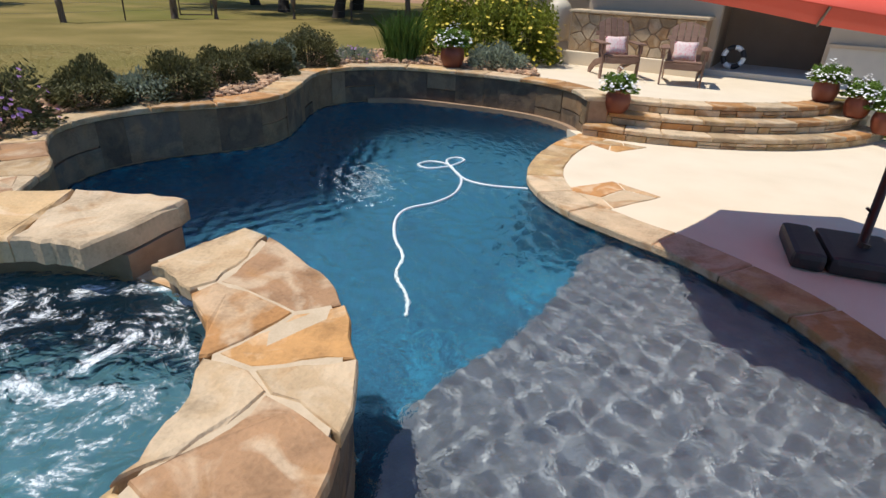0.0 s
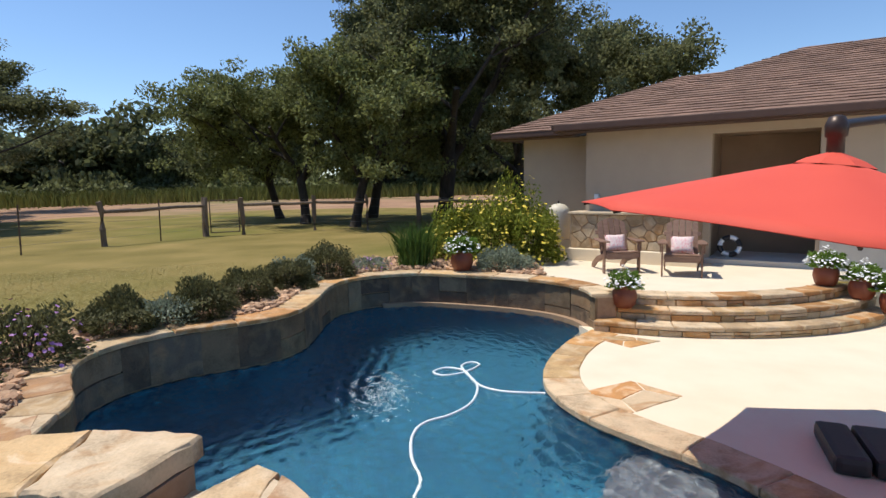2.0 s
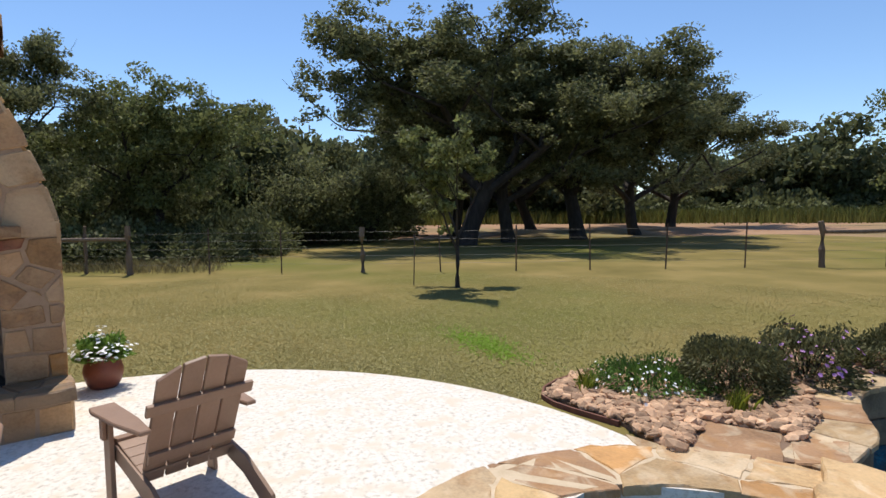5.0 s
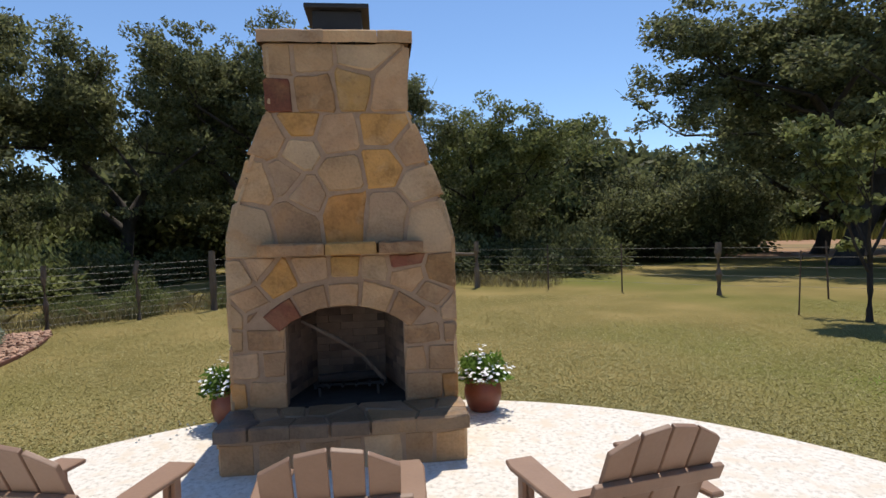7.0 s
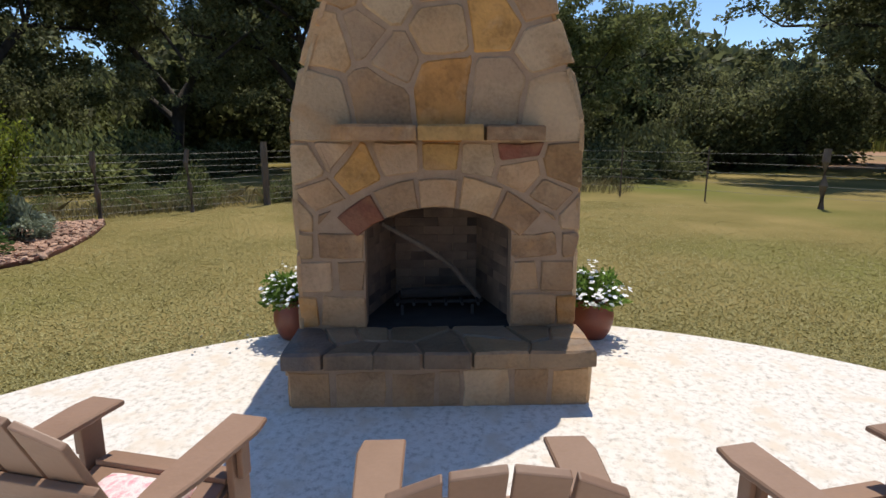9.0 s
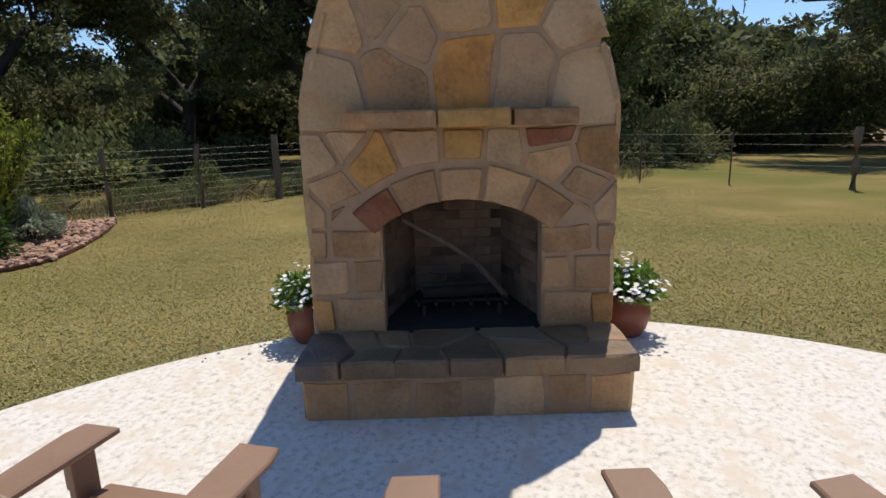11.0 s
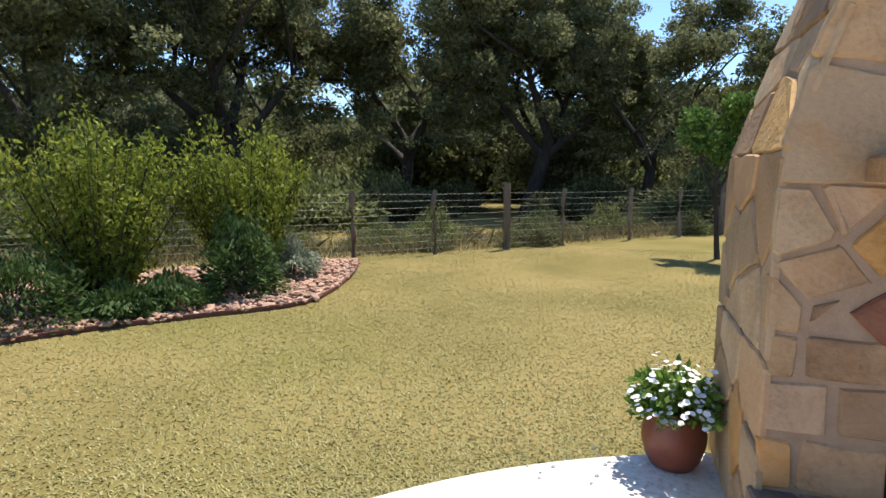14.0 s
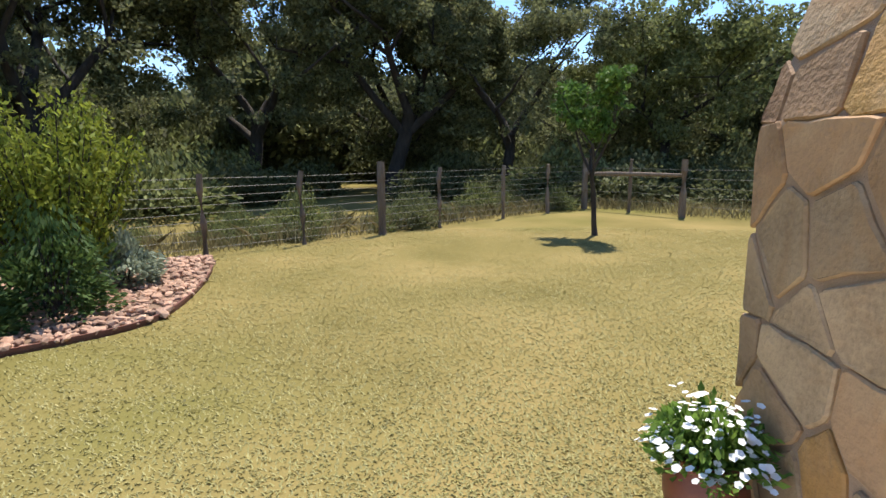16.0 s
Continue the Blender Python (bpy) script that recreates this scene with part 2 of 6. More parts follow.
M_RED = material("red_canvas", [(0.66, 0.075, 0.045), (0.72, 0.095, 0.055)], 0.75, 1.5, 0.12, 300)
M_DARK = material("bronze_metal", [(0.05, 0.035, 0.03), (0.075, 0.055, 0.045)], 0.4, 8, 0.05, 90, metal=0.5)
M_BASE = material("black_plastic", [(0.02, 0.017, 0.018), (0.035, 0.03, 0.03)], 0.5, 10, 0.15, 90)
M_ROCK = material("river_gravel", [(0.33, 0.18, 0.1), (0.6, 0.4, 0.25)], 0.85, 4, 0.3, 50, vary=0.5, island=True)
M_MULCH = material("red_gravel", [(0.32, 0.17, 0.11), (0.5, 0.33, 0.23)], 0.9, 4, 0.3, 50, vary=0.4, island=True)
M_BEDSOIL = material("bed_soil", [(0.16, 0.1, 0.065), (0.26, 0.17, 0.11)], 1.0, 12, 0.6, 80)
M_EDGE = material("rusty_edging", [(0.13, 0.045, 0.03), (0.2, 0.08, 0.05)], 0.8, 6, 0.2, 50)
M_BRICK = material("firebrick", [(0.19, 0.125, 0.085), (0.29, 0.2, 0.14)], 0.9, 8, 0.4, 90, vary=0.15, stain=(0.08, 0.055, 0.042))
M_SOOT = material("soot", [(0.012, 0.011, 0.01), (0.035, 0.03, 0.027)], 0.95, 8, 0.4, 60)
M_HEARTH = piece_stone("hearth_flag", [(0.22, 0.155, 0.1), (0.27, 0.185, 0.11), (0.13, 0.105, 0.09), (0.3, 0.2, 0.11), (0.06, 0.055, 0.058), (0.24, 0.175, 0.12)], rough=0.5, pale=(0.34, 0.24, 0.14), pale_amount=0.25, veins=0.4)
M_LEDGE = material("ledge_plaster", [(0.19, 0.195, 0.21), (0.26, 0.265, 0.285), (0.36, 0.365, 0.385)], 0.8, 7, 0.4, 30, detail=8.0)
# mottled blue plaster; the two brightest tones paint flecks of caustic light
M_DEEP = material("blue_plaster_painted_caustics", [(0.001, 0.03, 0.07), (0.001, 0.04, 0.085), (0.002, 0.065, 0.135), (0.012, 0.18, 0.29), (0.03, 0.3, 0.42)], 0.8, 8, 0.2, 30)
M_SPAIN = material("spa_plaster", [(0.014, 0.075, 0.11), (0.03, 0.12, 0.16)], 0.8, 3, 0.2, 40)
M_TANK = material("cream_tank", [(0.62, 0.56, 0.44), (0.68, 0.62, 0.5)], 0.5, 4, 0.05, 60)
M_HOSE = material("white_hose", [(0.75, 0.78, 0.8), (0.82, 0.84, 0.85)], 0.4, 8, 0.0, 60)
M_BLACK = material("dark_opening", [(0.02, 0.02, 0.02), (0.03, 0.03, 0.03)], 0.7, 8, 0.0, 60)


def water(name, wave, strength, foam=None, tint=(0.86, 0.96, 1.0)):
    m = bpy.data.materials.new(name)
    m.use_nodes = True
    ns, lk = m.node_tree.nodes, m.node_tree.links
    b = ns["Principled BSDF"]
    b.inputs["Base Color"].default_value = (*tint, 1)
    b.inputs["Roughness"].default_value = 0.008
    b.inputs["IOR"].default_value = 1.33
    b.inputs["Transmission Weight"].default_value = 1.0
    tc = ns.new("ShaderNodeTexCoord")
    n1 = ns.new("ShaderNodeTexNoise")
    n1.inputs["Scale"].default_value = wave
    n1.inputs["Detail"].default_value = 3.0
    n1.inputs["Distortion"].default_value = 0.6
    n2 = ns.new("ShaderNodeTexNoise")
    n2.inputs["Scale"].default_value = wave * 0.2
    n2.inputs["Detail"].default_value = 2.0
    lk.new(tc.outputs["Object"], n1.inputs["Vector"])
    lk.new(tc.outputs["Object"], n2.inputs["Vector"])
    mul = ns.new("ShaderNodeMath")
    mul.operation = "MULTIPLY"
    lk.new(n1.outputs["Fac"], mul.inputs[0])
    lk.new(n2.outputs["Fac"], mul.inputs[1])
    bp = ns.new("ShaderNodeBump")
    bp.inputs["Strength"].default_value = strength
    bp.inputs["Distance"].default_value = 0.16
    lk.new(mul.outputs[0], bp.inputs["Height"])
    lk.new(bp.outputs[0], b.inputs["Normal"])
    if foam:
        f1 = ns.new("ShaderNodeTexNoise")
        f1.inputs["Scale"].default_value = 3.2
        f1.inputs["Detail"].default_value = 14.0
        f1.inputs["Roughness"].default_value = 0.86
        f1.inputs["Distortion"].default_value = 0.5
        lk.new(tc.outputs["Object"], f1.inputs["Vector"])
        r = ns.new("ShaderNodeValToRGB")
        r.color_ramp.elements[0].position, r.color_ramp.elements[1].position = foam, foam + 0.08
        lk.new(f1.outputs["Fac"], r.inputs[0])
        d = ns.new("ShaderNodeBsdfDiffuse")
        d.inputs[0].default_value = (0.8, 0.86, 0.9, 1)
        mx = ns.new("ShaderNodeMixShader")
        lk.new(r.outputs[0], mx.inputs[0])
        lk.new(b.outputs[0], mx.inputs[1])
        lk.new(d.outputs[0], mx.inputs[2])
        lk.new(mx.outputs[0], ns["Material Output"].inputs[0])
    return m


M_WATER = water("pool_water", 22.0, 0.3)
M_SPAWATER = water("spa_water", 9.0, 1.0, foam=0.525)

# ---- building helpers ----
from mathutils import geometry


def mesh_from(bm, name, mat, smooth=False):
    me = bpy.data.meshes.new(name)
    bm.to_mesh(me)
    bm.free()
    if mat:
        me.materials.append(mat)
    if smooth:
        me.polygons.foreach_set("use_smooth", [True] * len(me.polygons))
    return me


def part(name, bm, mat, parent=None, label="", smooth=False):
    ob = new(name, mesh_from(bm, name, mat, smooth))
    ob.parent = parent
    if label:
        tagged(ob, label)
    return ob


def piece(name, me, parent, m=None):
    ob = new(name, me)
    ob.parent = parent
    if m:
        ob.matrix_basis = m
    return ob


def thing(name, m, label, category, group="", kind=""):
    ob = new(name)
    ob.matrix_basis = m
    return tagged(ob, label, category, group, kind)


def whole(name, bm, mat, label, category, kind="", smooth=False, m=None, group=""):
    ob = new(name, mesh_from(bm, name, mat, smooth))
    if m:
        ob.matrix_basis = m
    return tagged(ob, label, category, group, kind)


def box(bm, x0, x1, y0, y1, z0, z1, bevel=0.0, m=None):
    r = bmesh.ops.create_cube(bm, size=1)
    vs = r["verts"]
    mm = Matrix.Translation(((x0 + x1) / 2, (y0 + y1) / 2, (z0 + z1) / 2)) @ Matrix.Diagonal((x1 - x0, y1 - y0, z1 - z0, 1))
    bmesh.ops.transform(bm, matrix=(m @ mm) if m else mm, verts=vs)
    if bevel > 0:
        es = list({e for v in vs for e in v.link_edges})
        bmesh.ops.bevel(bm, geom=es, offset=bevel, segments=2, affect="EDGES", profile=0.6)
    return bm


def boxed(x0, x1, y0, y1, z0, z1, bevel=0.0, m=None):
    return box(bmesh.new(), x0, x1, y0, y1, z0, z1, bevel, m)


def tube(bm, pts, radii, seg=8, caps=True):
    """A tapered tube along points."""
    rings = []
    pts = [Vector(p) for p in pts]
    for i, p in enumerate(pts):
        d = (pts[min(i + 1, len(pts) - 1)] - pts[max(i - 1, 0)]).normalized()
        a = d.cross(Vector((0, 0, 1)))
        if a.length < 1e-3:
            a = Vector((1, 0, 0))
        a.normalize()
        b = d.cross(a)
        r = radii[i] if isinstance(radii, (list, tuple)) else radii
        rings.append([bm.verts.new(p + (a * math.cos(2 * math.pi * k / seg) + b * math.sin(2 * math.pi * k / seg)) * r) for k in range(seg)])
    for r0, r1 in zip(rings, rings[1:]):
        for k in range(seg):
            bm.faces.new((r0[k], r0[(k + 1) % seg], r1[(k + 1) % seg], r1[k]))
    if caps:
        bm.faces.new(rings[0])
        bm.faces.new(list(reversed(rings[-1])))
    return bm


def lathe(bm, prof, seg=24):
    rings = []
    for r, z in prof:
        rings.append([bm.verts.new((r * math.cos(2 * math.pi * k / seg), r * math.sin(2 * math.pi * k / seg), z)) for k in range(seg)])
    for r0, r1 in zip(rings, rings[1:]):
        for k in range(seg):
            bm.faces.new((r0[k], r0[(k + 1) % seg], r1[(k + 1) % seg], r1[k]))
    bm.faces.new(list(reversed(rings[0])))
    bm.faces.new(rings[-1])
    return bm


def prism(bm, poly, z0, z1):
    """An upright prism over a plan polygon (any simple outline)."""
    top = [bm.verts.new((x, y, z1)) for x, y in poly]
    bot = [bm.verts.new((x, y, z0)) for x, y in poly]
    n = len(poly)
    for tri in geometry.tessellate_polygon([[Vector((x, y, 0)) for x, y in poly]]):
        bm.faces.new([top[k] for k in tri])
        bm.faces.new([bot[k] for k in tri])
    for i in range(n):
        bm.faces.new((bot[i], bot[(i + 1) % n], top[(i + 1) % n], top[i]))
    bmesh.ops.recalc_face_normals(bm, faces=bm.faces[:])
    return bm


def smooth_line(pts, step=0.12, closed=False):
    """A Catmull-Rom line through points, at about even steps."""
    P = [Vector((*p, 0)) if len(p) == 2 else Vector(p) for p in pts]
    n = len(P)
    out = []
    for i in range(n if closed else n - 1):
        if closed:
            a, b, c, d = P[(i - 1) % n], P[i], P[(i + 1) % n], P[(i + 2) % n]
        else:
            a, b, c, d = P[max(i - 1, 0)], P[i], P[i + 1], P[min(i + 2, n - 1)]
        k = max(1, int((c - b).length / step))
        for j in range(k):
            t = j / k
            out.append(0.5 * (2 * b + (c - a) * t + (2 * a - 5 * b + 4 * c - d) * t * t + (3 * b - a - 3 * c + d) * t ** 3))
    if not closed:
        out.append(P[-1])
    return [(p.x, p.y) for p in out]


def offset_line(line, dist):
    """The line moved to its left by dist."""
    out = []
    for i, p in enumerate(line):
        a, b = line[max(i - 1, 0)], line[min(i + 1, len(line) - 1)]
        d = Vector((b[0] - a[0], b[1] - a[1])).normalized()
        out.append((p[0] - d.y * dist, p[1] + d.x * dist))
    return out


def inside(x, y, poly):
    hit = False
    n = len(poly)
    for i in range(n):
        x1, y1 = poly[i]
        x2, y2 = poly[(i + 1) % n]
        if (y1 > y) != (y2 > y) and x < (x2 - x1) * (y - y1) / (y2 - y1) + x1:
            hit = not hit
    return hit


def clip(poly, px, py, nx, ny):
    """The part of a convex polygon where (p - (px, py)) . n <= 0."""
    out = []
    for i, (x, y) in enumerate(poly):
        x2, y2 = poly[(i + 1) % len(poly)]
        a, b = (x - px) * nx + (y - py) * ny, (x2 - px) * nx + (y2 - py) * ny
        if a <= 0:
            out.append((x, y))
        if (a < 0 < b) or (b < 0 < a):
            t = a / (a - b)
            out.append((x + (x2 - x) * t, y + (y2 - y) * t))
    return out


def seeded(poly, seeds, gap):
    """Stone outlines round given middles that fill a convex polygon; one outline for each middle."""
    out = []
    for k, s in enumerate(seeds):
        c = list(poly)
        for j, q in enumerate(seeds):
            if j != k and c:
                dx, dy = q[0] - s[0], q[1] - s[1]
                d = math.hypot(dx, dy)
                c = clip(c, (s[0] + q[0]) / 2 - dx / d * gap / 2, (s[1] + q[1]) / 2 - dy / d * gap / 2, dx / d, dy / d)
        out.append(c)
    return out


def cells(poly, nx, ny, rng, gap=0.012, jitter=0.33):
    """Irregular stone outlines that fill a convex polygon, with joints between them."""
    xs, ys = [p[0] for p in poly], [p[1] for p in poly]
    x0, x1, y0, y1 = min(xs), max(xs), min(ys), max(ys)
    seeds = []
    for j in range(ny):
        for i in range(nx):
            s = ((i + 0.5 + (0.25 if j % 2 else -0.25) + rng.uniform(-jitter, jitter)) / nx, (j + 0.5 + rng.uniform(-jitter, jitter)) / ny)
            seeds.append((x0 + s[0] * (x1 - x0), y0 + s[1] * (y1 - y0)))
    out = []
    for k, s in enumerate(seeds):
        c = list(poly)
        for j, q in enumerate(seeds):
            if j != k and c:
                dx, dy = q[0] - s[0], q[1] - s[1]
                d = math.hypot(dx, dy)
                if d > 1e-6:
                    c = clip(c, (s[0] + q[0]) / 2 - dx / d * gap / 2, (s[1] + q[1]) / 2 - dy / d * gap / 2, dx / d, dy / d)
        if len(c) >= 3:
            area = abs(sum(c[i][0] * c[(i + 1) % len(c)][1] - c[(i + 1) % len(c)][0] * c[i][1] for i in range(len(c)))) / 2
            if area > 0.004:
                out.append(c)
    return out


def slab_bm(poly, thick, rng, edge=0.012, rough=0.006):
    """A stone piece lying in its xy plane from z = 0 up, with broken, rounded rims."""
    bm = bmesh.new()
    n = len(poly)
    cx, cy = sum(p[0] for p in poly) / n, sum(p[1] for p in poly) / n
    ring = []
    for i, (x, y) in enumerate(poly):
        x2, y2 = poly[(i + 1) % n]
        d = math.hypot(x2 - x, y2 - y)
        k = max(1, int(d / 0.11))
        for j in range(k):
            t = j / k
            jx, jy = rng.uniform(-rough, rough), rng.uniform(-rough, rough)
            ring.append((x + (x2 - x) * t + jx, y + (y2 - y) * t + jy))
    lo = [bm.verts.new((x, y, 0)) for x, y in ring]
    mid = [bm.verts.new((x, y, thick - edge)) for x, y in ring]
    hi = []
    for x, y in ring:
        d = math.hypot(x - cx, y - cy) or 1
        hi.append(bm.verts.new((x - (x - cx) / d * edge, y - (y - cy) / d * edge, thick + rng.uniform(-rough, rough) * 0.4)))
    m = len(ring)
    for a, b in ((lo, mid), (mid, hi)):
        for i in range(m):
            bm.faces.new((a[i], a[(i + 1) % m], b[(i + 1) % m], b[i]))
    bm.faces.new(hi)
    return bm


def stone(name, poly, m, thick, mat, parent, rng, edge=0.012, rough=0.006):
    """One stone piece over an outline in the plane of m, its origin at its middle."""
    n = len(poly)
    cx, cy = sum(p[0] for p in poly) / n, sum(p[1] for p in poly) / n
    bm = slab_bm([(x - cx, y - cy) for x, y in poly], thick, rng, edge, rough)
    return piece(name, mesh_from(bm, name, mat), parent, m @ Matrix.Translation((cx, cy, 0)))


def strip_cells(inner, outer, rng, lo=0.35, hi=0.7, gap=0.012, rows=1):
    """Stones that cut a band between two lines across, with skewed joints."""
    out = []
    acc, i0, skew0 = 0.0, 0, 0
    want = rng.uniform(lo, hi)
    n = len(inner)
    for i in range(1, n):
        acc += math.hypot(inner[i][0] - inner[i - 1][0], inner[i][1] - inner[i - 1][1])
        if acc >= want or i == n - 1:
            for r in range(rows):
                f0, f1 = r / rows, (r + 1) / rows
                P = lambda k, f: Vector(inner[k]).lerp(Vector(outer[k]), f)
                a = [P(k, f0) for k in range(i0, i + 1)]
                b = [P(k, f1) for k in range(i0, i + 1)]
                poly = a + b[::-1]
                c = sum(poly, Vector((0, 0))) / len(poly)
                out.append([tuple(p + (c - p).normalized() * gap) for p in poly])
            acc, i0, want = 0.0, i, rng.uniform(lo, hi)
    return out


def leaf_mesh(name, mat, centres, size, rng_seed, normals=None, aspect=0.5, up=0.0):
    """Many small folded leaves, each a bent quad pair, as one mesh."""
    rg = np.random.RandomState(rng_seed)
    n = len(centres)
    c = np.asarray(centres, dtype=float)
    d = rg.normal(size=(n, 3))
    d[:, 2] += up
    d /= np.linalg.norm(d, axis=1)[:, None]
    e = rg.normal(size=(n, 3))
    s = np.cross(d, e)
    s /= np.linalg.norm(s, axis=1)[:, None]
    nn = np.cross(d, s)
    L = (size * rg.uniform(0.6, 1.3, n))[:, None]
    W = L * aspect
    v = np.empty((n, 4, 3))
    v[:, 0] = c - d * L * 0.5
    v[:, 1] = c + s * W * 0.5 + nn * W * 0.15
    v[:, 2] = c + d * L * 0.5
    v[:, 3] = c - s * W * 0.5 + nn * W * 0.15
    me = bpy.data.meshes.new(name)
    me.vertices.add(n * 4)
    me.vertices.foreach_set("co", v.reshape(-1))
    me.loops.add(n * 4)
    me.loops.foreach_set("vertex_index", np.arange(n * 4, dtype=np.int32))
    me.polygons.add(n)
    me.polygons.foreach_set("loop_start", np.arange(0, n * 4, 4, dtype=np.int32))
    me.update(calc_edges=True)
    me.materials.append(mat)
    return me


def sheet(poly, z):
    """A level sheet over a plan polygon, facing up."""
    bm = bmesh.new()
    vs = [bm.verts.new((x, y, z)) for x, y in poly]
    for tri in geometry.tessellate_polygon([[Vector((x, y, 0)) for x, y in poly]]):
        f = bm.faces.new([vs[k] for k in tri])
        f.normal_update()
        if f.normal.z < 0:
            f.normal_flip()
    return bm


def inside_many(x, y, poly):
    """Which of many points lie in a plan polygon."""
    hit = np.zeros(len(x), bool)
    n = len(poly)
    for i in range(n):
        x1, y1 = poly[i]
        x2, y2 = poly[(i + 1) % n]
        if y1 != y2:
            hit ^= ((y1 > y) != (y2 > y)) & (x < (x2 - x1) * (y - y1) / (y2 - y1) + x1)
    return hit


def rounded(poly, cut=0.15):
    """The outline with its corners cut off once."""
    out = []
    for i, p in enumerate(poly):
        q = poly[(i + 1) % len(poly)]
        out += [(p[0] + (q[0] - p[0]) * cut, p[1] + (q[1] - p[1]) * cut), (p[0] + (q[0] - p[0]) * (1 - cut), p[1] + (q[1] - p[1]) * (1 - cut))]
    return out

# ---- the plan ----
rng = random.Random(7)
I4 = Matrix.Identity(4)
WATER_Z, DECK_Z, HOUSE_Z, LAWN_Z = -0.57, -0.5, -0.05, -0.035
wall_line = smooth_line([(-1.3, 3.42), (-1.45, 3.85), (-1.58, 4.25), (-1.9, 4.62), (-2.2, 5.04), (-2.3, 5.47), (-2.18, 5.92), (-1.85, 6.35), (-1.5, 6.6),
                         (-1.1, 6.95), (-0.9, 7.4), (-0.92, 8.1), (-1.0, 8.85), (-0.93, 9.5), (-0.5, 10.02), (0.25, 10.25), (1.1, 10.05), (1.9, 9.77), (2.5, 9.4), (2.88, 8.9), (3.0, 8.35)])
deck_line = smooth_line([(3.0, 8.3), (2.6, 7.72), (2.32, 7.05), (2.19, 6.45), (2.23, 5.9), (2.43, 5.42), (2.8, 4.97), (3.19, 4.6), (3.47, 4.22), (3.69, 3.85), (3.84, 3.4), (3.9, 2.95), (3.83, 2.5),
                         (3.55, 2.0), (3.0, 1.62), (2.3, 1.45), (1.6, 1.42)])
SPA = (-0.5, 1.75)
SPA_IN, SPA_OUT = 1.25, 1.78


def ring(a0, a1, r, n=40):
    return [(SPA[0] + r * math.cos(radians(a0 + (a1 - a0) * i / n)), SPA[1] + r * math.sin(radians(a0 + (a1 - a0) * i / n))) for i in range(n + 1)]


spa_side = ring(-12, 118, SPA_OUT - 0.04, 30)
pool_poly = wall_line + deck_line[1:] + spa_side + [(-1.3, 3.4)]
STEP_C, STEP_R = (4.6, 11.9), (4.0, 3.72, 3.44)
coping_out = offset_line(deck_line, 0.36)       # beside the lower deck
wall_out = offset_line(wall_line, 0.36)         # garden side of the raised wall


def arc(c, r, a0, a1, n=40):
    return [(c[0] + r * math.cos(radians(a0 + (a1 - a0) * i / n)), c[1] + r * math.sin(radians(a0 + (a1 - a0) * i / n))) for i in range(n + 1)]


# ---- ground ----
house_patio_poly = arc(STEP_C, STEP_R[2] - 0.3, -126, -42, 30) + [(7.7, 9.6), (9.5, 11.4), (6, 14.5), (2.3, 13.6), (2.2, 12.0), (2.5, 10.2), (2.95, 9.6), (3.15, 9.2)]


def low_ground(x, y):
    return (x > 1.9 and y < 8.45) or (x > 7.2 and y < 14) or inside(x, y, house_patio_poly) or (x > 2.9 and y < 9.4)


def graded(lo, hi, near0, near1, fine):
    v, out = near0, []
    while v < near1:
        out.append(v)
        v += fine
    out.append(near1)
    s, v = fine, near1
    while v < hi:
        s *= 1.35
        v += s
        out.append(v)
    s, v = fine, near0
    while v > lo:
        s *= 1.35
        v -= s
        out.insert(0, v)
    return out


def ground_z(x, y):
    if low_ground(x, y):
        return DECK_Z - 0.08
    r = math.hypot(x + 1, y)
    return LAWN_Z + (0.05 * noise.noise((x * 0.15, y * 0.15, 0)) * min(1, (r - 9) / 4) if r > 9 else 0) + max(0.0, r - 34) * 0.018 - max(0.0, r - 90) * 0.016


gx, gy = graded(-900, 900, -6, 9, 0.2), graded(-900, 900, -6, 15, 0.2)
bm = bmesh.new()
grid = [[bm.verts.new((x, y, ground_z(x, y))) for y in gy] for x in gx]
wet = [[-3 < x < 5 and 1 < y < 11 and inside(x, y, pool_poly) for y in gy] for x in gx]
for i in range(len(gx) - 1):
    for j in range(len(gy) - 1):
        cx, cy = (gx[i] + gx[i + 1]) / 2, (gy[j] + gy[j + 1]) / 2
        if wet[i][j] or wet[i + 1][j] or wet[i][j + 1] or wet[i + 1][j + 1] or math.hypot(cx - SPA[0], cy - SPA[1]) < SPA_OUT + 0.08:
            continue
        bm.faces.new((grid[i][j], grid[i + 1][j], grid[i + 1][j + 1], grid[i][j + 1]))
whole("ground", bm, M_LAWN, "mown lawn of mottled green and straw-coloured grass", "lawn", "structure", smooth=True)

# bare reddish earth beyond the fence, following the rise of the ground
bm = bmesh.new()
rowsE = []
for i in range(61):
    a = radians(84 + 96 * i / 60)
    r0 = 34 + 2.2 * noise.noise((i * 0.21, 0, 3)) + 2.5 * math.sin(i * 0.09)
    r1 = 54 + 3 * noise.noise((i * 0.17, 5, 3))
    rowsE.append([bm.verts.new((r * math.cos(a), r * math.sin(a), ground_z(r * math.cos(a), r * math.sin(a)) + (0.05 if 0 < j < 10 else -0.05))) for j, r in enumerate(np.linspace(r0, r1, 11))])
for p, q in zip(rowsE, rowsE[1:]):
    for j in range(10):
        bm.faces.new((p[j], p[j + 1], q[j + 1], q[j]))
bmesh.ops.recalc_face_normals(bm, faces=bm.faces[:])
whole("ground_dry_earth", bm, M_DIRT, "bare reddish dry earth in the pasture beyond the fence", "earth", "structure", smooth=True)

# ---- upper patio ----
bm = prism(bmesh.new(), arc((-1.763, -1.237), 3.87, 84, 260, 70) + [(-2.4, -4.95), (3.2, -5.2), (3.2, 1.0), (-1.4, 0.9), (-1.8, 2.0)], -0.6, 0.0)
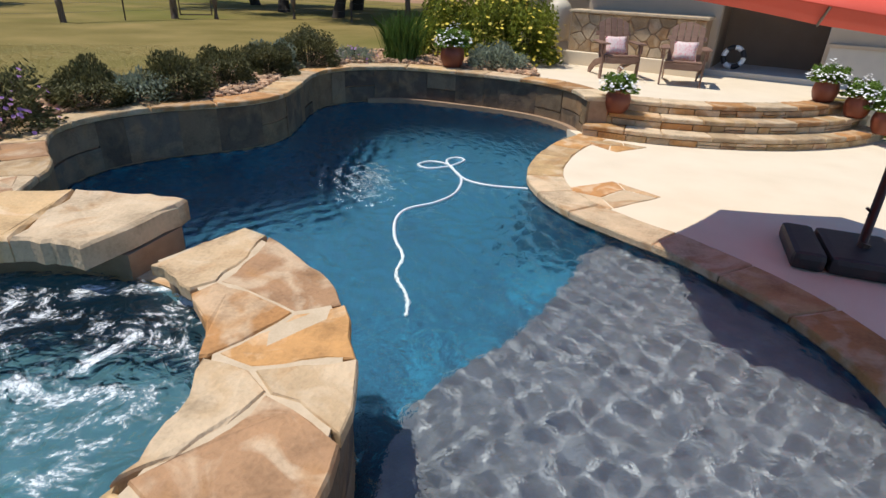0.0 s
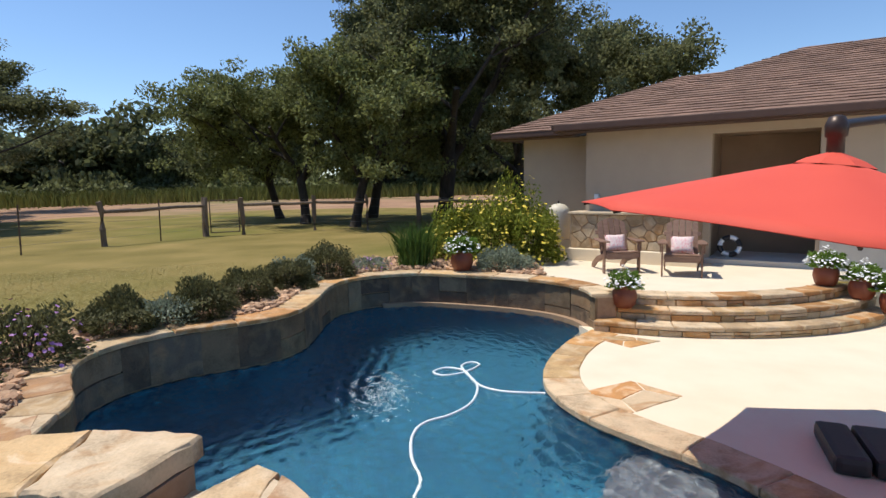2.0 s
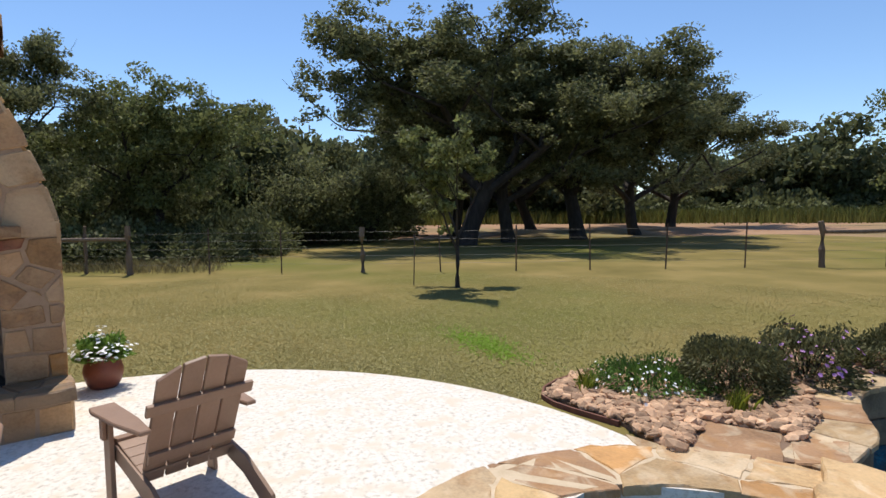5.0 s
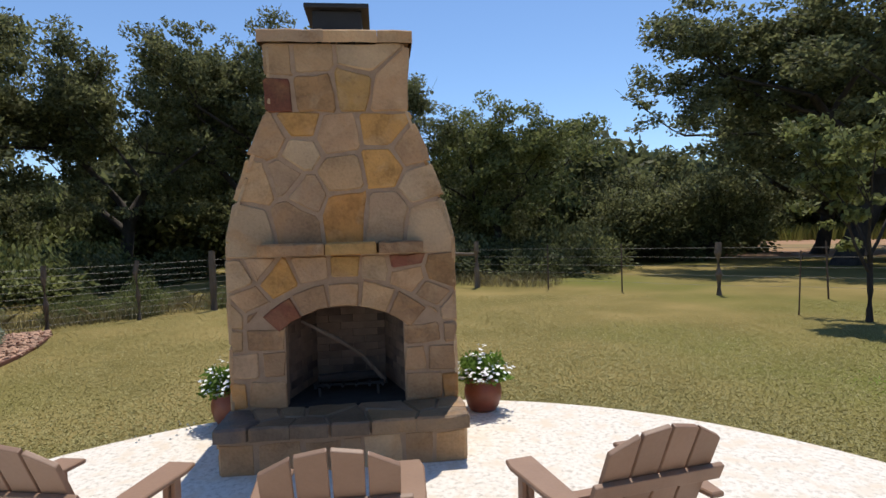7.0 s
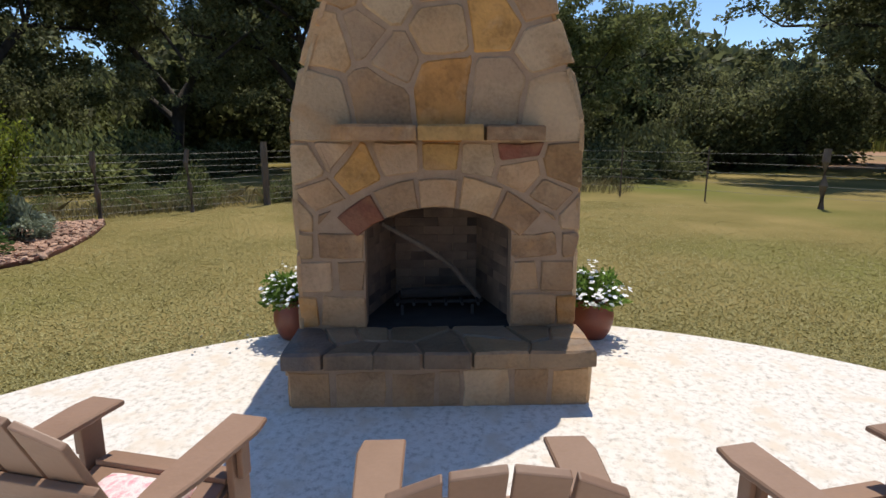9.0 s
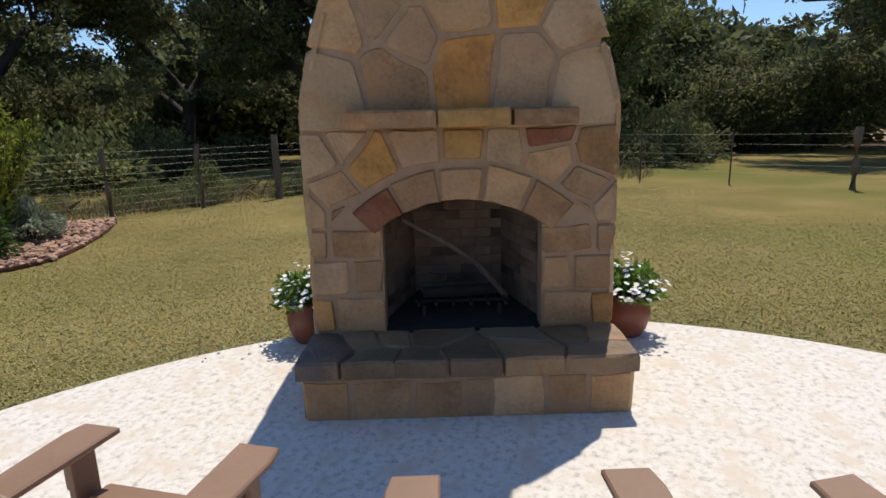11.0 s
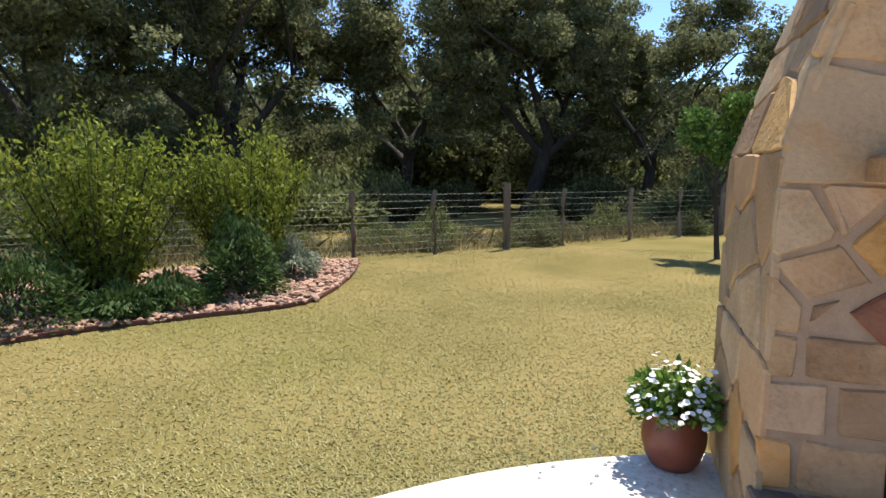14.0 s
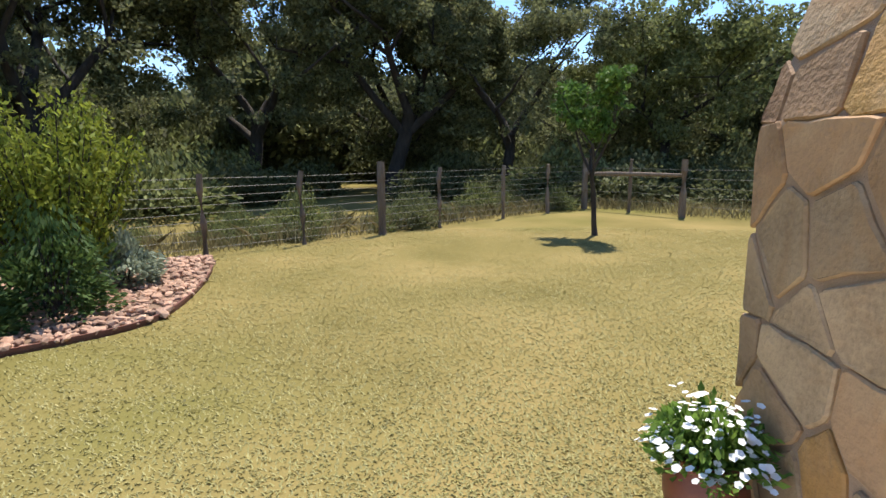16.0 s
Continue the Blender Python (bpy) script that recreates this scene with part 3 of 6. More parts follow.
whole("patio", bm, M_PATIO, "pale rough plastered patio round the outdoor fireplace", "patio", "structure")

# ---- lower deck, steps, house patio ----
deck_poly = coping_out[3:] + [(1.6, 1.0), (3.25, 0.9), (3.25, -6), (14, -6), (14, 6.5), (9.5, 7.3), (7.6, 9.1)] + arc(STEP_C, STEP_R[0] - 0.2, -48, -118, 20)
bm = prism(bmesh.new(), deck_poly, DECK_Z - 0.35, DECK_Z)
whole("deck", bm, M_DECK, "smooth cream plastered lower pool deck", "pool deck", "structure")
bm = prism(bmesh.new(), house_patio_poly, -0.6, HOUSE_Z)
whole("house_patio", bm, M_DECK, "cream plastered patio in front of the house", "patio", "structure")

steps = thing("steps", I4, "three curved flagstone steps between deck and house patio", "steps", kind="structure")
rise = (HOUSE_Z - DECK_Z) / 3
for k in range(3):
    z1 = DECK_Z + rise * (k + 1)
    a0, a1 = -114 - 2 * k, -46 + k
    r0 = STEP_R[k]
    body = arc(STEP_C, r0 - 0.03, a0, a1, 40) + arc(STEP_C, r0 - 0.5, a1, a0, 40)
    part("step", prism(bmesh.new(), body, DECK_Z - 0.1, z1 - 0.05), M_GROUT, steps)
    for poly in strip_cells(arc(STEP_C, r0 + 0.02, a0, a1, 60), arc(STEP_C, r0 - 0.34, a0, a1, 60), rng, 0.35, 0.75, 0.006):
        stone("tread_stone", poly, Matrix.Translation((0, 0, z1 - 0.055)), 0.055, M_FLAG, steps, rng)
    # riser stones
    a = a0
    while a < a1 - 1:
        w = min(rng.uniform(2.6, 6.5), a1 - a)
        if rng.random() < 0.35:
            hs = ((0.0, 0.45), (0.48, 1.0))
        else:
            hs = ((0.0, 1.0),)
        for h0, h1 in hs:
            lo, hi = z1 - rise + h0 * (rise - 0.06), z1 - rise + h1 * (rise - 0.06) - 0.006
            bmr = bmesh.new()
            box(bmr, -radians(w) * r0 / 2 + 0.005, radians(w) * r0 / 2 - 0.005, -0.03, 0.03, lo, hi, 0.008)
            mid = radians(a + w / 2)
            piece("riser_stone", mesh_from(bmr, "riser_stone", M_FLAG), steps, pose(STEP_C[0] + (r0 - 0.03) * math.cos(mid), STEP_C[1] + (r0 - 0.03) * math.sin(mid), 0, 0, 0, math.degrees(mid) + 90))
        a += w

# ---- pool ----
pool = thing("pool", I4, "freeform pool with deep blue water and dark plaster", "pool", kind="structure")


def wall_band(line, z0, z1, thick, side=1):
    """A standing band under a line; thick goes to the left of the line."""
    b = bmesh.new()
    o = offset_line(line, thick * side)
    rows = []
    for p, q in zip(line, o):
        rows.append([b.verts.new((p[0], p[1], z0)), b.verts.new((p[0], p[1], z1)), b.verts.new((q[0], q[1], z1)), b.verts.new((q[0], q[1], z0))])
    for r0, r1 in zip(rows, rows[1:]):
        for k in range(4):
            b.faces.new((r0[k], r0[(k + 1) % 4], r1[(k + 1) % 4], r1[k]))
    b.faces.new(rows[0])
    b.faces.new(list(reversed(rows[-1])))
    bmesh.ops.recalc_face_normals(b, faces=b.faces[:])
    return b


FLOOR_Z = -2.2
part("floor", prism(bmesh.new(), pool_poly, FLOOR_Z - 0.2, FLOOR_Z), M_DEEP, pool)
part("basin_wall", wall_band(wall_line, FLOOR_Z, -0.62, 0.25), M_DEEP, pool)
part("basin_wall", wall_band(deck_line, FLOOR_Z, -0.56, 0.2), M_DEEP, pool)
part("raised_wall", wall_band(offset_line(wall_line, 0.03), -0.62, -0.05, 0.28), M_MORTAR, pool)
# shallow ledge
ledge_line = smooth_line([(3.45, 4.75), (3.05, 4.98), (2.6, 4.75), (2.42, 4.3), (2.2, 3.85), (1.95, 3.45), (1.65, 3.1), (1.42, 2.75), (1.34, 2.4)], 0.1)
ledge_poly = ledge_line + [(1.3, 1.9), (1.4, 1.4), (2.4, 1.4), (3.2, 1.7), (3.75, 2.2), (3.95, 2.9), (3.8, 3.7), (3.6, 4.3)]
part("shallow_ledge", prism(bmesh.new(), ledge_poly, FLOOR_Z, -0.74), M_LEDGE, pool, "grey plastered shallow sun ledge")
# slope from the ledge into the deep
slope = smooth_line([(3.05, 5.25), (2.6, 5.0), (2.25, 4.5), (1.9, 3.95), (1.5, 3.5), (1.1, 3.1)], 0.2)
part("entry_slope", prism(bmesh.new(), slope + [(1.3, 2.4), (2.0, 3.2), (3.2, 4.6)], FLOOR_Z, -1.15), M_DEEP, pool)
part("entry_slope", prism(bmesh.new(), [(p[0] - 0.35, p[1] + 0.4) for p in slope] + [(1.3, 2.4), (2.0, 3.2), (3.2, 4.6)], FLOOR_Z, -1.55), M_DEEP, pool)
def ripples(poly, z, step, bend, waves, seed, only=None, but=None):
    """A water sheet over a plan polygon (only inside or outside of another) with crossing ripples of many lengths; bend: how sharply they curve."""
    rq = np.random.RandomState(seed)
    px, py = np.array([p[0] for p in poly]), np.array([p[1] for p in poly])
    xs, ys = np.arange(px.min() - step, px.max() + 2 * step, step), np.arange(py.min() - step, py.max() + 2 * step, step)
    X, Y = np.meshgrid(xs, ys, indexing="ij")
    hit = inside_many(X.ravel(), Y.ravel(), poly).reshape(X.shape)
    H = np.zeros(X.shape)
    WX, WY = X + 0.05 * np.sin(Y * 3.1 + 1), Y + 0.05 * np.sin(X * 2.7)
    for length in np.exp(rq.uniform(math.log(waves[0]), math.log(waves[1]), 26)):
        k, a = 2 * math.pi / length, rq.uniform(0, 2 * math.pi)
        H += bend * math.sqrt(2 / 26) / k ** 2 * np.sin(k * (WX * math.cos(a) + WY * math.sin(a)) + rq.uniform(0, 6.3))
    use = hit[:-1, :-1] | hit[1:, :-1] | hit[:-1, 1:] | hit[1:, 1:]
    cx, cy = (X[:-1, :-1] + step / 2).ravel(), (Y[:-1, :-1] + step / 2).ravel()
    if only:
        use &= inside_many(cx, cy, only).reshape(use.shape)
    if but:
        use &= ~inside_many(cx, cy, but).reshape(use.shape)
    idx = np.arange(X.size).reshape(X.shape)
    q = np.stack([idx[:-1, :-1], idx[1:, :-1], idx[1:, 1:], idx[:-1, 1:]], -1)[use]
    keep, q = np.unique(q, return_inverse=True)
    me = bpy.data.meshes.new("ripples")
    me.from_pydata(np.stack([X.ravel(), Y.ravel(), H.ravel() + z], 1)[keep].tolist(), [], q.reshape(-1, 4).tolist())
    me.polygons.foreach_set("use_smooth", [True] * len(me.polygons))
    return me


# over the shallow ledge the ripples throw a net of light on the floor
shallow = [(x - 0.1, y + 0.08) for x, y in ledge_line] + [(1.15, 2.2), (1.15, 1.0), (4.4, 1.0), (4.4, 4.9)]
for name, kw in (("pool_water", dict(but=shallow)), ("pool_water_shallow", dict(only=shallow))):
    wat = new(name, ripples(pool_poly, WATER_Z, 0.016, 10.5, (0.075, 0.2), 4, **kw))
    wat.data.materials.append(M_WATER)
    tagged(wat, "rippled clear blue pool water", "water", kind="structure")
wat.cycles.is_caustics_caster = True
bpy.data.objects["pool_water"].visible_shadow = False
for o in pool.children:
    o.cycles.is_caustics_receiver = o.name.startswith("shallow")

# stones on the face of the raised wall
face = thing("wall_pool", I4, "raised pool wall faced with dark weathered stone slabs", "wall", kind="structure")
i, n = 0, len(wall_line)
while i < n - 2:
    k = min(n - 1 - i, rng.choice((2, 3, 4, 4, 5)))
    split = rng.random()
    zs = [(-0.565, -0.06)] if split < 0.55 else ([(-0.565, -0.32), (-0.31, -0.06)] if split < 0.8 else [(-0.565, -0.4), (-0.39, -0.06)])
    base = wall_line[i:i + k + 1]
    for z0, z1 in zs:
        seg = wall_band(offset_line(base, 0.0), z0 + 0.006, z1 - 0.004, 0.035)
        out = rng.uniform(-0.008, 0.008)
        bmesh.ops.transform(seg, matrix=Matrix.Translation((out, -out, 0)), verts=seg.verts[:])
        c = Vector((sum(p[0] for p in base) / len(base), sum(p[1] for p in base) / len(base), 0))
        bmesh.ops.translate(seg, vec=-c, verts=seg.verts[:])
        piece("wall_stone", mesh_from(seg, "wall_stone", M_POOLSTONE), face, Matrix.Translation(c))
    i += k
# low ledge of pale stone at the water line by the steps
lowl = wall_line[-34:]
part("ledge_stone", wall_band(offset_line(lowl, -0.09), -0.62, -0.515, 0.13), M_MORTAR, face)

copings = thing("coping", I4, "flagstone coping in tan, orange and brown round the pool", "coping", kind="structure")
part("bed_mortar", wall_band(offset_line(wall_line, 0.0), -0.06, -0.025, 0.36), M_GROUT, copings)
for poly in strip_cells(offset_line(wall_line, -0.04), wall_out, rng, 0.4, 0.9, 0.008):
    stone("coping_stone", poly, Matrix.Translation((0, 0, -0.045)), 0.05, M_FLAG, copings, rng)
part("bed_mortar", wall_band(deck_line, -0.6, DECK_Z - 0.008, 0.4), M_GROUT, copings)
for poly in strip_cells(offset_line(deck_line, -0.04), coping_out, rng, 0.4, 0.85, 0.008):
    stone("coping_stone", poly, Matrix.Translation((0, 0, DECK_Z - 0.055)), 0.062, M_FLAG, copings, rng)
for quad, nx, ny in (([(2.55, 5.95), (3.05, 6.25), (3.45, 5.85), (2.85, 5.4)], 2, 2), ([(2.95, 7.85), (3.3, 8.0), (3.75, 7.75), (3.3, 7.45)], 2, 2)):
    for poly in cells(quad, nx, ny, rng, 0.008):
        stone("coping_stone", poly, Matrix.Translation((0, 0, DECK_Z - 0.05)), 0.058, M_FLAG, copings, rng)

# ---- spa ----
spa = thing("spa", I4, "raised round spa with flagstone rim and spillway", "spa", kind="structure")
part("shell", wall_band(ring(77, 63 + 360, SPA_OUT - 0.05, 90), -2.2, -0.05, SPA_OUT - SPA_IN - 0.1), M_MORTAR, spa)
part("spill_wall", wall_band(ring(62, 78, SPA_OUT - 0.06, 8), -2.2, -0.2, SPA_OUT - SPA_IN - 0.14), M_FLAG, spa, "wet brown stone spillway")
part("floor", prism(bmesh.new(), ring(0, 351, SPA_IN + 0.05, 39), -1.2, -1.0), M_SPAIN, spa)
part("inner_wall", wall_band(ring(0, 360, SPA_IN + 0.07, 60), -1.05, -0.25, 0.05), M_SPAIN, spa)
outer_w = ring(62, -60, SPA_OUT - 0.03, 60)
i = 0
while i < len(outer_w) - 2:
    k = min(len(outer_w) - 1 - i, rng.choice((4, 5, 6, 8)))
    for z0, z1 in ([(-0.66, -0.07)] if rng.random() < 0.3 else [(-0.66, -0.34), (-0.33, -0.07)]):
        seg = wall_band(outer_w[i:i + k + 1], z0, z1 - 0.008, 0.04)
        c = Vector((*outer_w[i], 0))
        bmesh.ops.translate(seg, vec=-c, verts=seg.verts[:])
        piece("wall_stone", mesh_from(seg, "wall_stone", M_POOLSTONE), spa, Matrix.Translation(c))
    i += k
part("rim_mortar", wall_band(ring(112, 63 + 360, SPA_OUT - 0.02, 90), -0.06, 0.007, SPA_OUT - SPA_IN - 0.03), M_GROUT, spa)
# irregular rim stones, laid out flat and bent round the rim
RIM_W = SPA_OUT - SPA_IN + 0.06
RIM_L = radians(311) * (SPA_IN + RIM_W / 2)


def bent(p):
    a = radians(63) - p[0] / RIM_L * radians(311)
    r = SPA_IN - 0.03 + p[1]
    return (SPA[0] + r * math.cos(a), SPA[1] + r * math.sin(a))


for c in cells([(0, 0), (RIM_L, 0), (RIM_L, RIM_W), (0, RIM_W)], 14, 2, rng, 0.02, 0.47):
    dense = []
    for i, p in enumerate(c):
        q = c[(i + 1) % len(c)]
        k = max(1, int(math.hypot(q[0] - p[0], q[1] - p[1]) / 0.09))
        dense += [(p[0] + (q[0] - p[0]) * j / k, p[1] + (q[1] - p[1]) * j / k) for j in range(k)]
    stone("rim_stone", [bent(p) for p in dense], Matrix.Translation((0, 0, -0.05)), 0.06 + rng.uniform(-0.002, 0.006), M_FLAG, spa, rng, 0.009, 0.014)
a, b = ring(78, 116, SPA_IN - 0.16, 14), ring(77, 118, SPA_OUT + 0.05, 14)
for i0, i1 in ((0, 8), (8, 14)):
    poly = a[i0:i1 + 1] + b[i0:i1 + 1][::-1]
    stone("slab_stone", poly, Matrix.Translation((0, 0, -0.04)), 0.14, M_FLAG, spa, rng, 0.02, 0.02)
bm = sheet(ring(0, 351, SPA_IN + 0.04, 39), -0.17)
sw = whole("spa_water", bm, M_SPAWATER, "churning spa water with white foam", "water", "structure")
sw.visible_shadow = False
flags = thing("flagstones", I4, "pale tan flagstones between spa and garden bed", "flagstones", kind="structure")
for quad, nx, ny in (([(-2.3, 3.36), (-1.86, 3.66), (-1.52, 3.22), (-1.9, 2.83)], 1, 1), ([(-1.84, 3.7), (-1.56, 3.95), (-1.3, 3.55), (-1.5, 3.3)], 1, 1), ([(-2.35, 2.6), (-1.92, 2.8), (-1.62, 3.12), (-1.1, 3.45), (-1.25, 3.2), (-1.9, 2.5)], 2, 1)):
    for poly in cells(quad, nx, ny, rng, 0.01):
        stone("flagstone", poly, Matrix.Translation((0, 0, -0.05)), 0.057, M_FLAG, flags, rng, 0.012, 0.012)

# ---- house ----
HA = -27.0
house = thing("house", pose(3.5, 12.75, HOUSE_Z, 0, 0, HA), "single-storey tan stucco house with brown shingle hip roof", "house")
EAVE = 2.62
# local x runs along the front, y into the house
part("wall", boxed(0, 2.42, 0, 0.25, 0, EAVE), M_STUCCO, house)
part("wall", boxed(2.42, 4.12, 0, 0.25, 2.45, EAVE), M_STUCCO, house)
part("wall", boxed(4.12, 16, 0, 0.25, 0, EAVE), M_STUCCO, house)
part("wall", boxed(0, 0.25, 0.25, 9, 0, EAVE), M_STUCCO, house)
# recess faces take the darkened stucco, so their shade is partly painted
part("porch_wall", boxed(2.4, 4.14, 1.3, 1.5, 0, EAVE), M_STUCCO_SHADE, house, "stucco wall inside the porch recess, its shade painted in as brown")
part("porch_side", boxed(2.3, 2.42, 0.25, 1.3, 0, EAVE), M_STUCCO_SHADE, house)
part("porch_side", boxed(4.12, 4.24, 0.25, 1.3, 0, EAVE), M_STUCCO_SHADE, house)
part("porch_ceiling", boxed(2.42, 4.12, 0.25, 1.3, 2.45, 2.55), M_STUCCO_SHADE, house)
part("porch_sill", boxed(2.36, 4.18, -0.12, 1.3, -0.05, 0.1, 0.01), M_PLINTH, house, "pale cement step of the porch")
part("plinth", boxed(4.18, 16, -0.05, -0.003, -0.45, 0.62, 0.008), M_PLINTH, house, "grey cement plinth along the wall foot")
part("plinth_cap", boxed(4.16, 16, -0.075, -0.003, 0.62, 0.68, 0.006), M_STUCCO, house)
part("wing_wall", boxed(-1.9, 0.0, 1.0, 1.25, 0, EAVE), M_STUCCO, house)
part("wing_wall", boxed(-1.9, -1.65, 1.25, 9, 0, EAVE), M_STUCCO, house)
part("soffit", boxed(-0.5, 16, -0.55, 0.0, EAVE - 0.02, EAVE + 0.02), M_FASCIA, house)
part("soffit", boxed(-2.4, -0.5, 0.5, 1.0, EAVE - 0.02, EAVE + 0.02), M_FASCIA, house)
part("gutter", boxed(-0.5, 16, -0.62, -0.5, EAVE + 0.0, EAVE + 0.14, 0.02), M_FASCIA, house, "dark brown gutter")
part("fascia", boxed(-0.56, -0.45, -0.55, 9, EAVE + 0.0, EAVE + 0.14, 0.01), M_FASCIA, house)
part("gutter", boxed(-2.45, -0.57, 0.4, 0.52, EAVE + 0.0, EAVE + 0.14, 0.02), M_FASCIA, house)
part("fascia", boxed(-2.5, -2.4, 0.45, 9, EAVE + 0.0, EAVE + 0.14, 0.01), M_FASCIA, house)


def roof_plane(corners, rows):
    """A roof slope laid in overlapping shingle courses with broken tabs: corners are eave left, eave right, ridge right, ridge left."""
    b = bmesh.new()
    A, B, C, D = [Vector(c) for c in corners]
    nrm = (B - A).cross(D - A).normalized()
    rg = random.Random(rows)
    for r in range(rows):
        t0, t1 = r / rows, min(1.0, (r + 1.25) / rows)
        l0, r0, l1, r1 = A.lerp(D, t0), B.lerp(C, t0), A.lerp(D, t1), B.lerp(C, t1)
        k = max(1, int((r0 - l0).length / 0.33))
        for i in range(k):
            u0, u1 = i / k, (i + 1) / k
            lift = 0.022 + rg.choice((0, 0, 0.006))
            vs = [b.verts.new(p) for p in (l0.lerp(r0, u0) + nrm * lift, l0.lerp(r0, u1) + nrm * lift, l1.lerp(r1, u1) + nrm * 0.002, l1.lerp(r1, u0) + nrm * 0.002, l0.lerp(r0, u0), l0.lerp(r0, u1))]
            b.faces.new(vs[:4])
            b.faces.new((vs[4], vs[5], vs[1], vs[0]))
    vs = [b.verts.new(p - nrm * 0.03) for p in (A, B, C, D)]
    b.faces.new(vs)
    return b


RZ, EZ = 4.5, EAVE + 0.12
tagged(part("roof", roof_plane([(-0.58, -0.6, EZ), (16.5, -0.6, EZ), (12.9, 3.77, RZ), (3.77, 3.77, RZ)], 27), M_SHINGLE, house, "brown asphalt shingle roof"), kind="stuff")
tagged(part("roof", roof_plane([(-0.58, 8.14, EZ), (-0.58, -0.6, EZ), (3.77, 3.77, RZ), (3.77, 3.79, RZ)], 27), M_SHINGLE, house), kind="stuff")
tagged(part("roof", roof_plane([(-2.5, 0.4, EZ), (3.0, 0.4, EZ), (3.0, 4.0, 4.19), (1.1, 4.0, 4.19)], 22), M_SHINGLE, house), kind="stuff")
tagged(part("roof", roof_plane([(-2.5, 7.6, EZ), (-2.5, 0.4, EZ), (1.1, 4.0, 4.19), (1.1, 4.02, 4.19)], 22), M_SHINGLE, house), kind="stuff")

# stone counter against the house
counter = thing("stone_counter", pose(3.5, 12.75, HOUSE_Z, 0, 0, HA), "low stone-faced outdoor counter against the house wall", "counter")
part("body", boxed(-0.12, 2.3, -0.55, -0.01, 0, 0.93), M_MORTAR, counter)
part("ledge", boxed(-0.16, 2.34, -0.72, -0.56, 0, 0.24, 0.01), M_DECK, counter, "cream plastered ledge")
part("top", boxed(-0.17, 2.34, -0.62, -0.01, 0.93, 0.98, 0.012), M_GROUT, counter)
mcf = pose(0, -0.55, 0, 90, 0, 0)
for poly in cells([(-0.11, 0.25), (2.29, 0.25), (2.29, 0.92), (-0.11, 0.92)], 9, 4, rng, 0.016):
    stone("face_stone", poly, mcf, 0.02, M_HOUSESTONE, counter, rng)

# ---- outdoor fireplace ----
FP = pose(-3.92, -2.094, 0, 0, 0, 105.3)
fire = thing("fireplace", FP, "tall tapered outdoor fireplace of tan and brown limestone blocks", "fireplace")
BF, BB = 0.40, 1.46        # front and back of the body
SH_Z, NECK_Z, TOP_Z = 1.63, 2.62, 3.15
OP, SPRING, CROWN = 0.44, 0.98, 1.12   # opening half width, spring and crown heights


def flat_prism(poly, y0, y1):
    """A prism over an outline in the xz plane, from y0 to y1."""
    b = bmesh.new()
    f0 = [b.verts.new((x, y0, z)) for x, z in poly]
    f1 = [b.verts.new((x, y1, z)) for x, z in poly]
    n = len(poly)
    b.faces.new(f0)
    b.faces.new(list(reversed(f1)))
    for i in range(n):
        b.faces.new((f0[(i + 1) % n], f0[i], f1[i], f1[(i + 1) % n]))
    bmesh.ops.recalc_face_normals(b, faces=b.faces[:])
    return b


def arch_z(x, extra=0.0):
    R = (OP ** 2 + (CROWN - SPRING) ** 2) / (2 * (CROWN - SPRING))
    return CROWN - R + math.sqrt((R + extra) ** 2 - x * x)


CW = 0.868
core_top = [(-0.52, 3.15), (-0.52, 2.66), (-0.6, 2.42), (-0.7, 2.15), (-0.78, 1.9), (-CW, 1.63), (CW, 1.63), (0.78, 1.9), (0.7, 2.15), (0.6, 2.42), (0.52, 2.66), (0.52, 3.15)]
part("chimney_core", flat_prism(core_top, BF + 0.012, BB - 0.03), M_MORTAR, fire)
arch_pts = [(x / 10 * OP, arch_z(x / 10 * OP)) for x in range(-10, 11)]
part("front_core", flat_prism([(-CW, 0.3), (-OP - 0.02, 0.3)] + [(x * 1.04, z) for x, z in arch_pts] + [(OP + 0.02, 0.3), (CW, 0.3), (CW, 1.63), (-CW, 1.63)], BF + 0.012, BF + 0.14), M_MORTAR, fire)
for sx in (-1, 1):
    part("side_core", boxed(min(sx * CW, sx * (OP + 0.12)), max(sx * CW, sx * (OP + 0.12)), BF + 0.14, BB - 0.03, 0, 1.63), M_MORTAR, fire)
part("back_core", boxed(-OP - 0.12, OP + 0.12, BB - 0.2, BB - 0.03, 0, 1.63), M_MORTAR, fire)
part("throat", boxed(-OP - 0.12, OP + 0.12, BF + 0.14, BB - 0.2, 1.2, 1.63), M_SOOT, fire)
part("firebox_floor", boxed(-OP - 0.12, OP + 0.12, BF + 0.02, BB - 0.2, 0.0, 0.345), M_SOOT, fire)
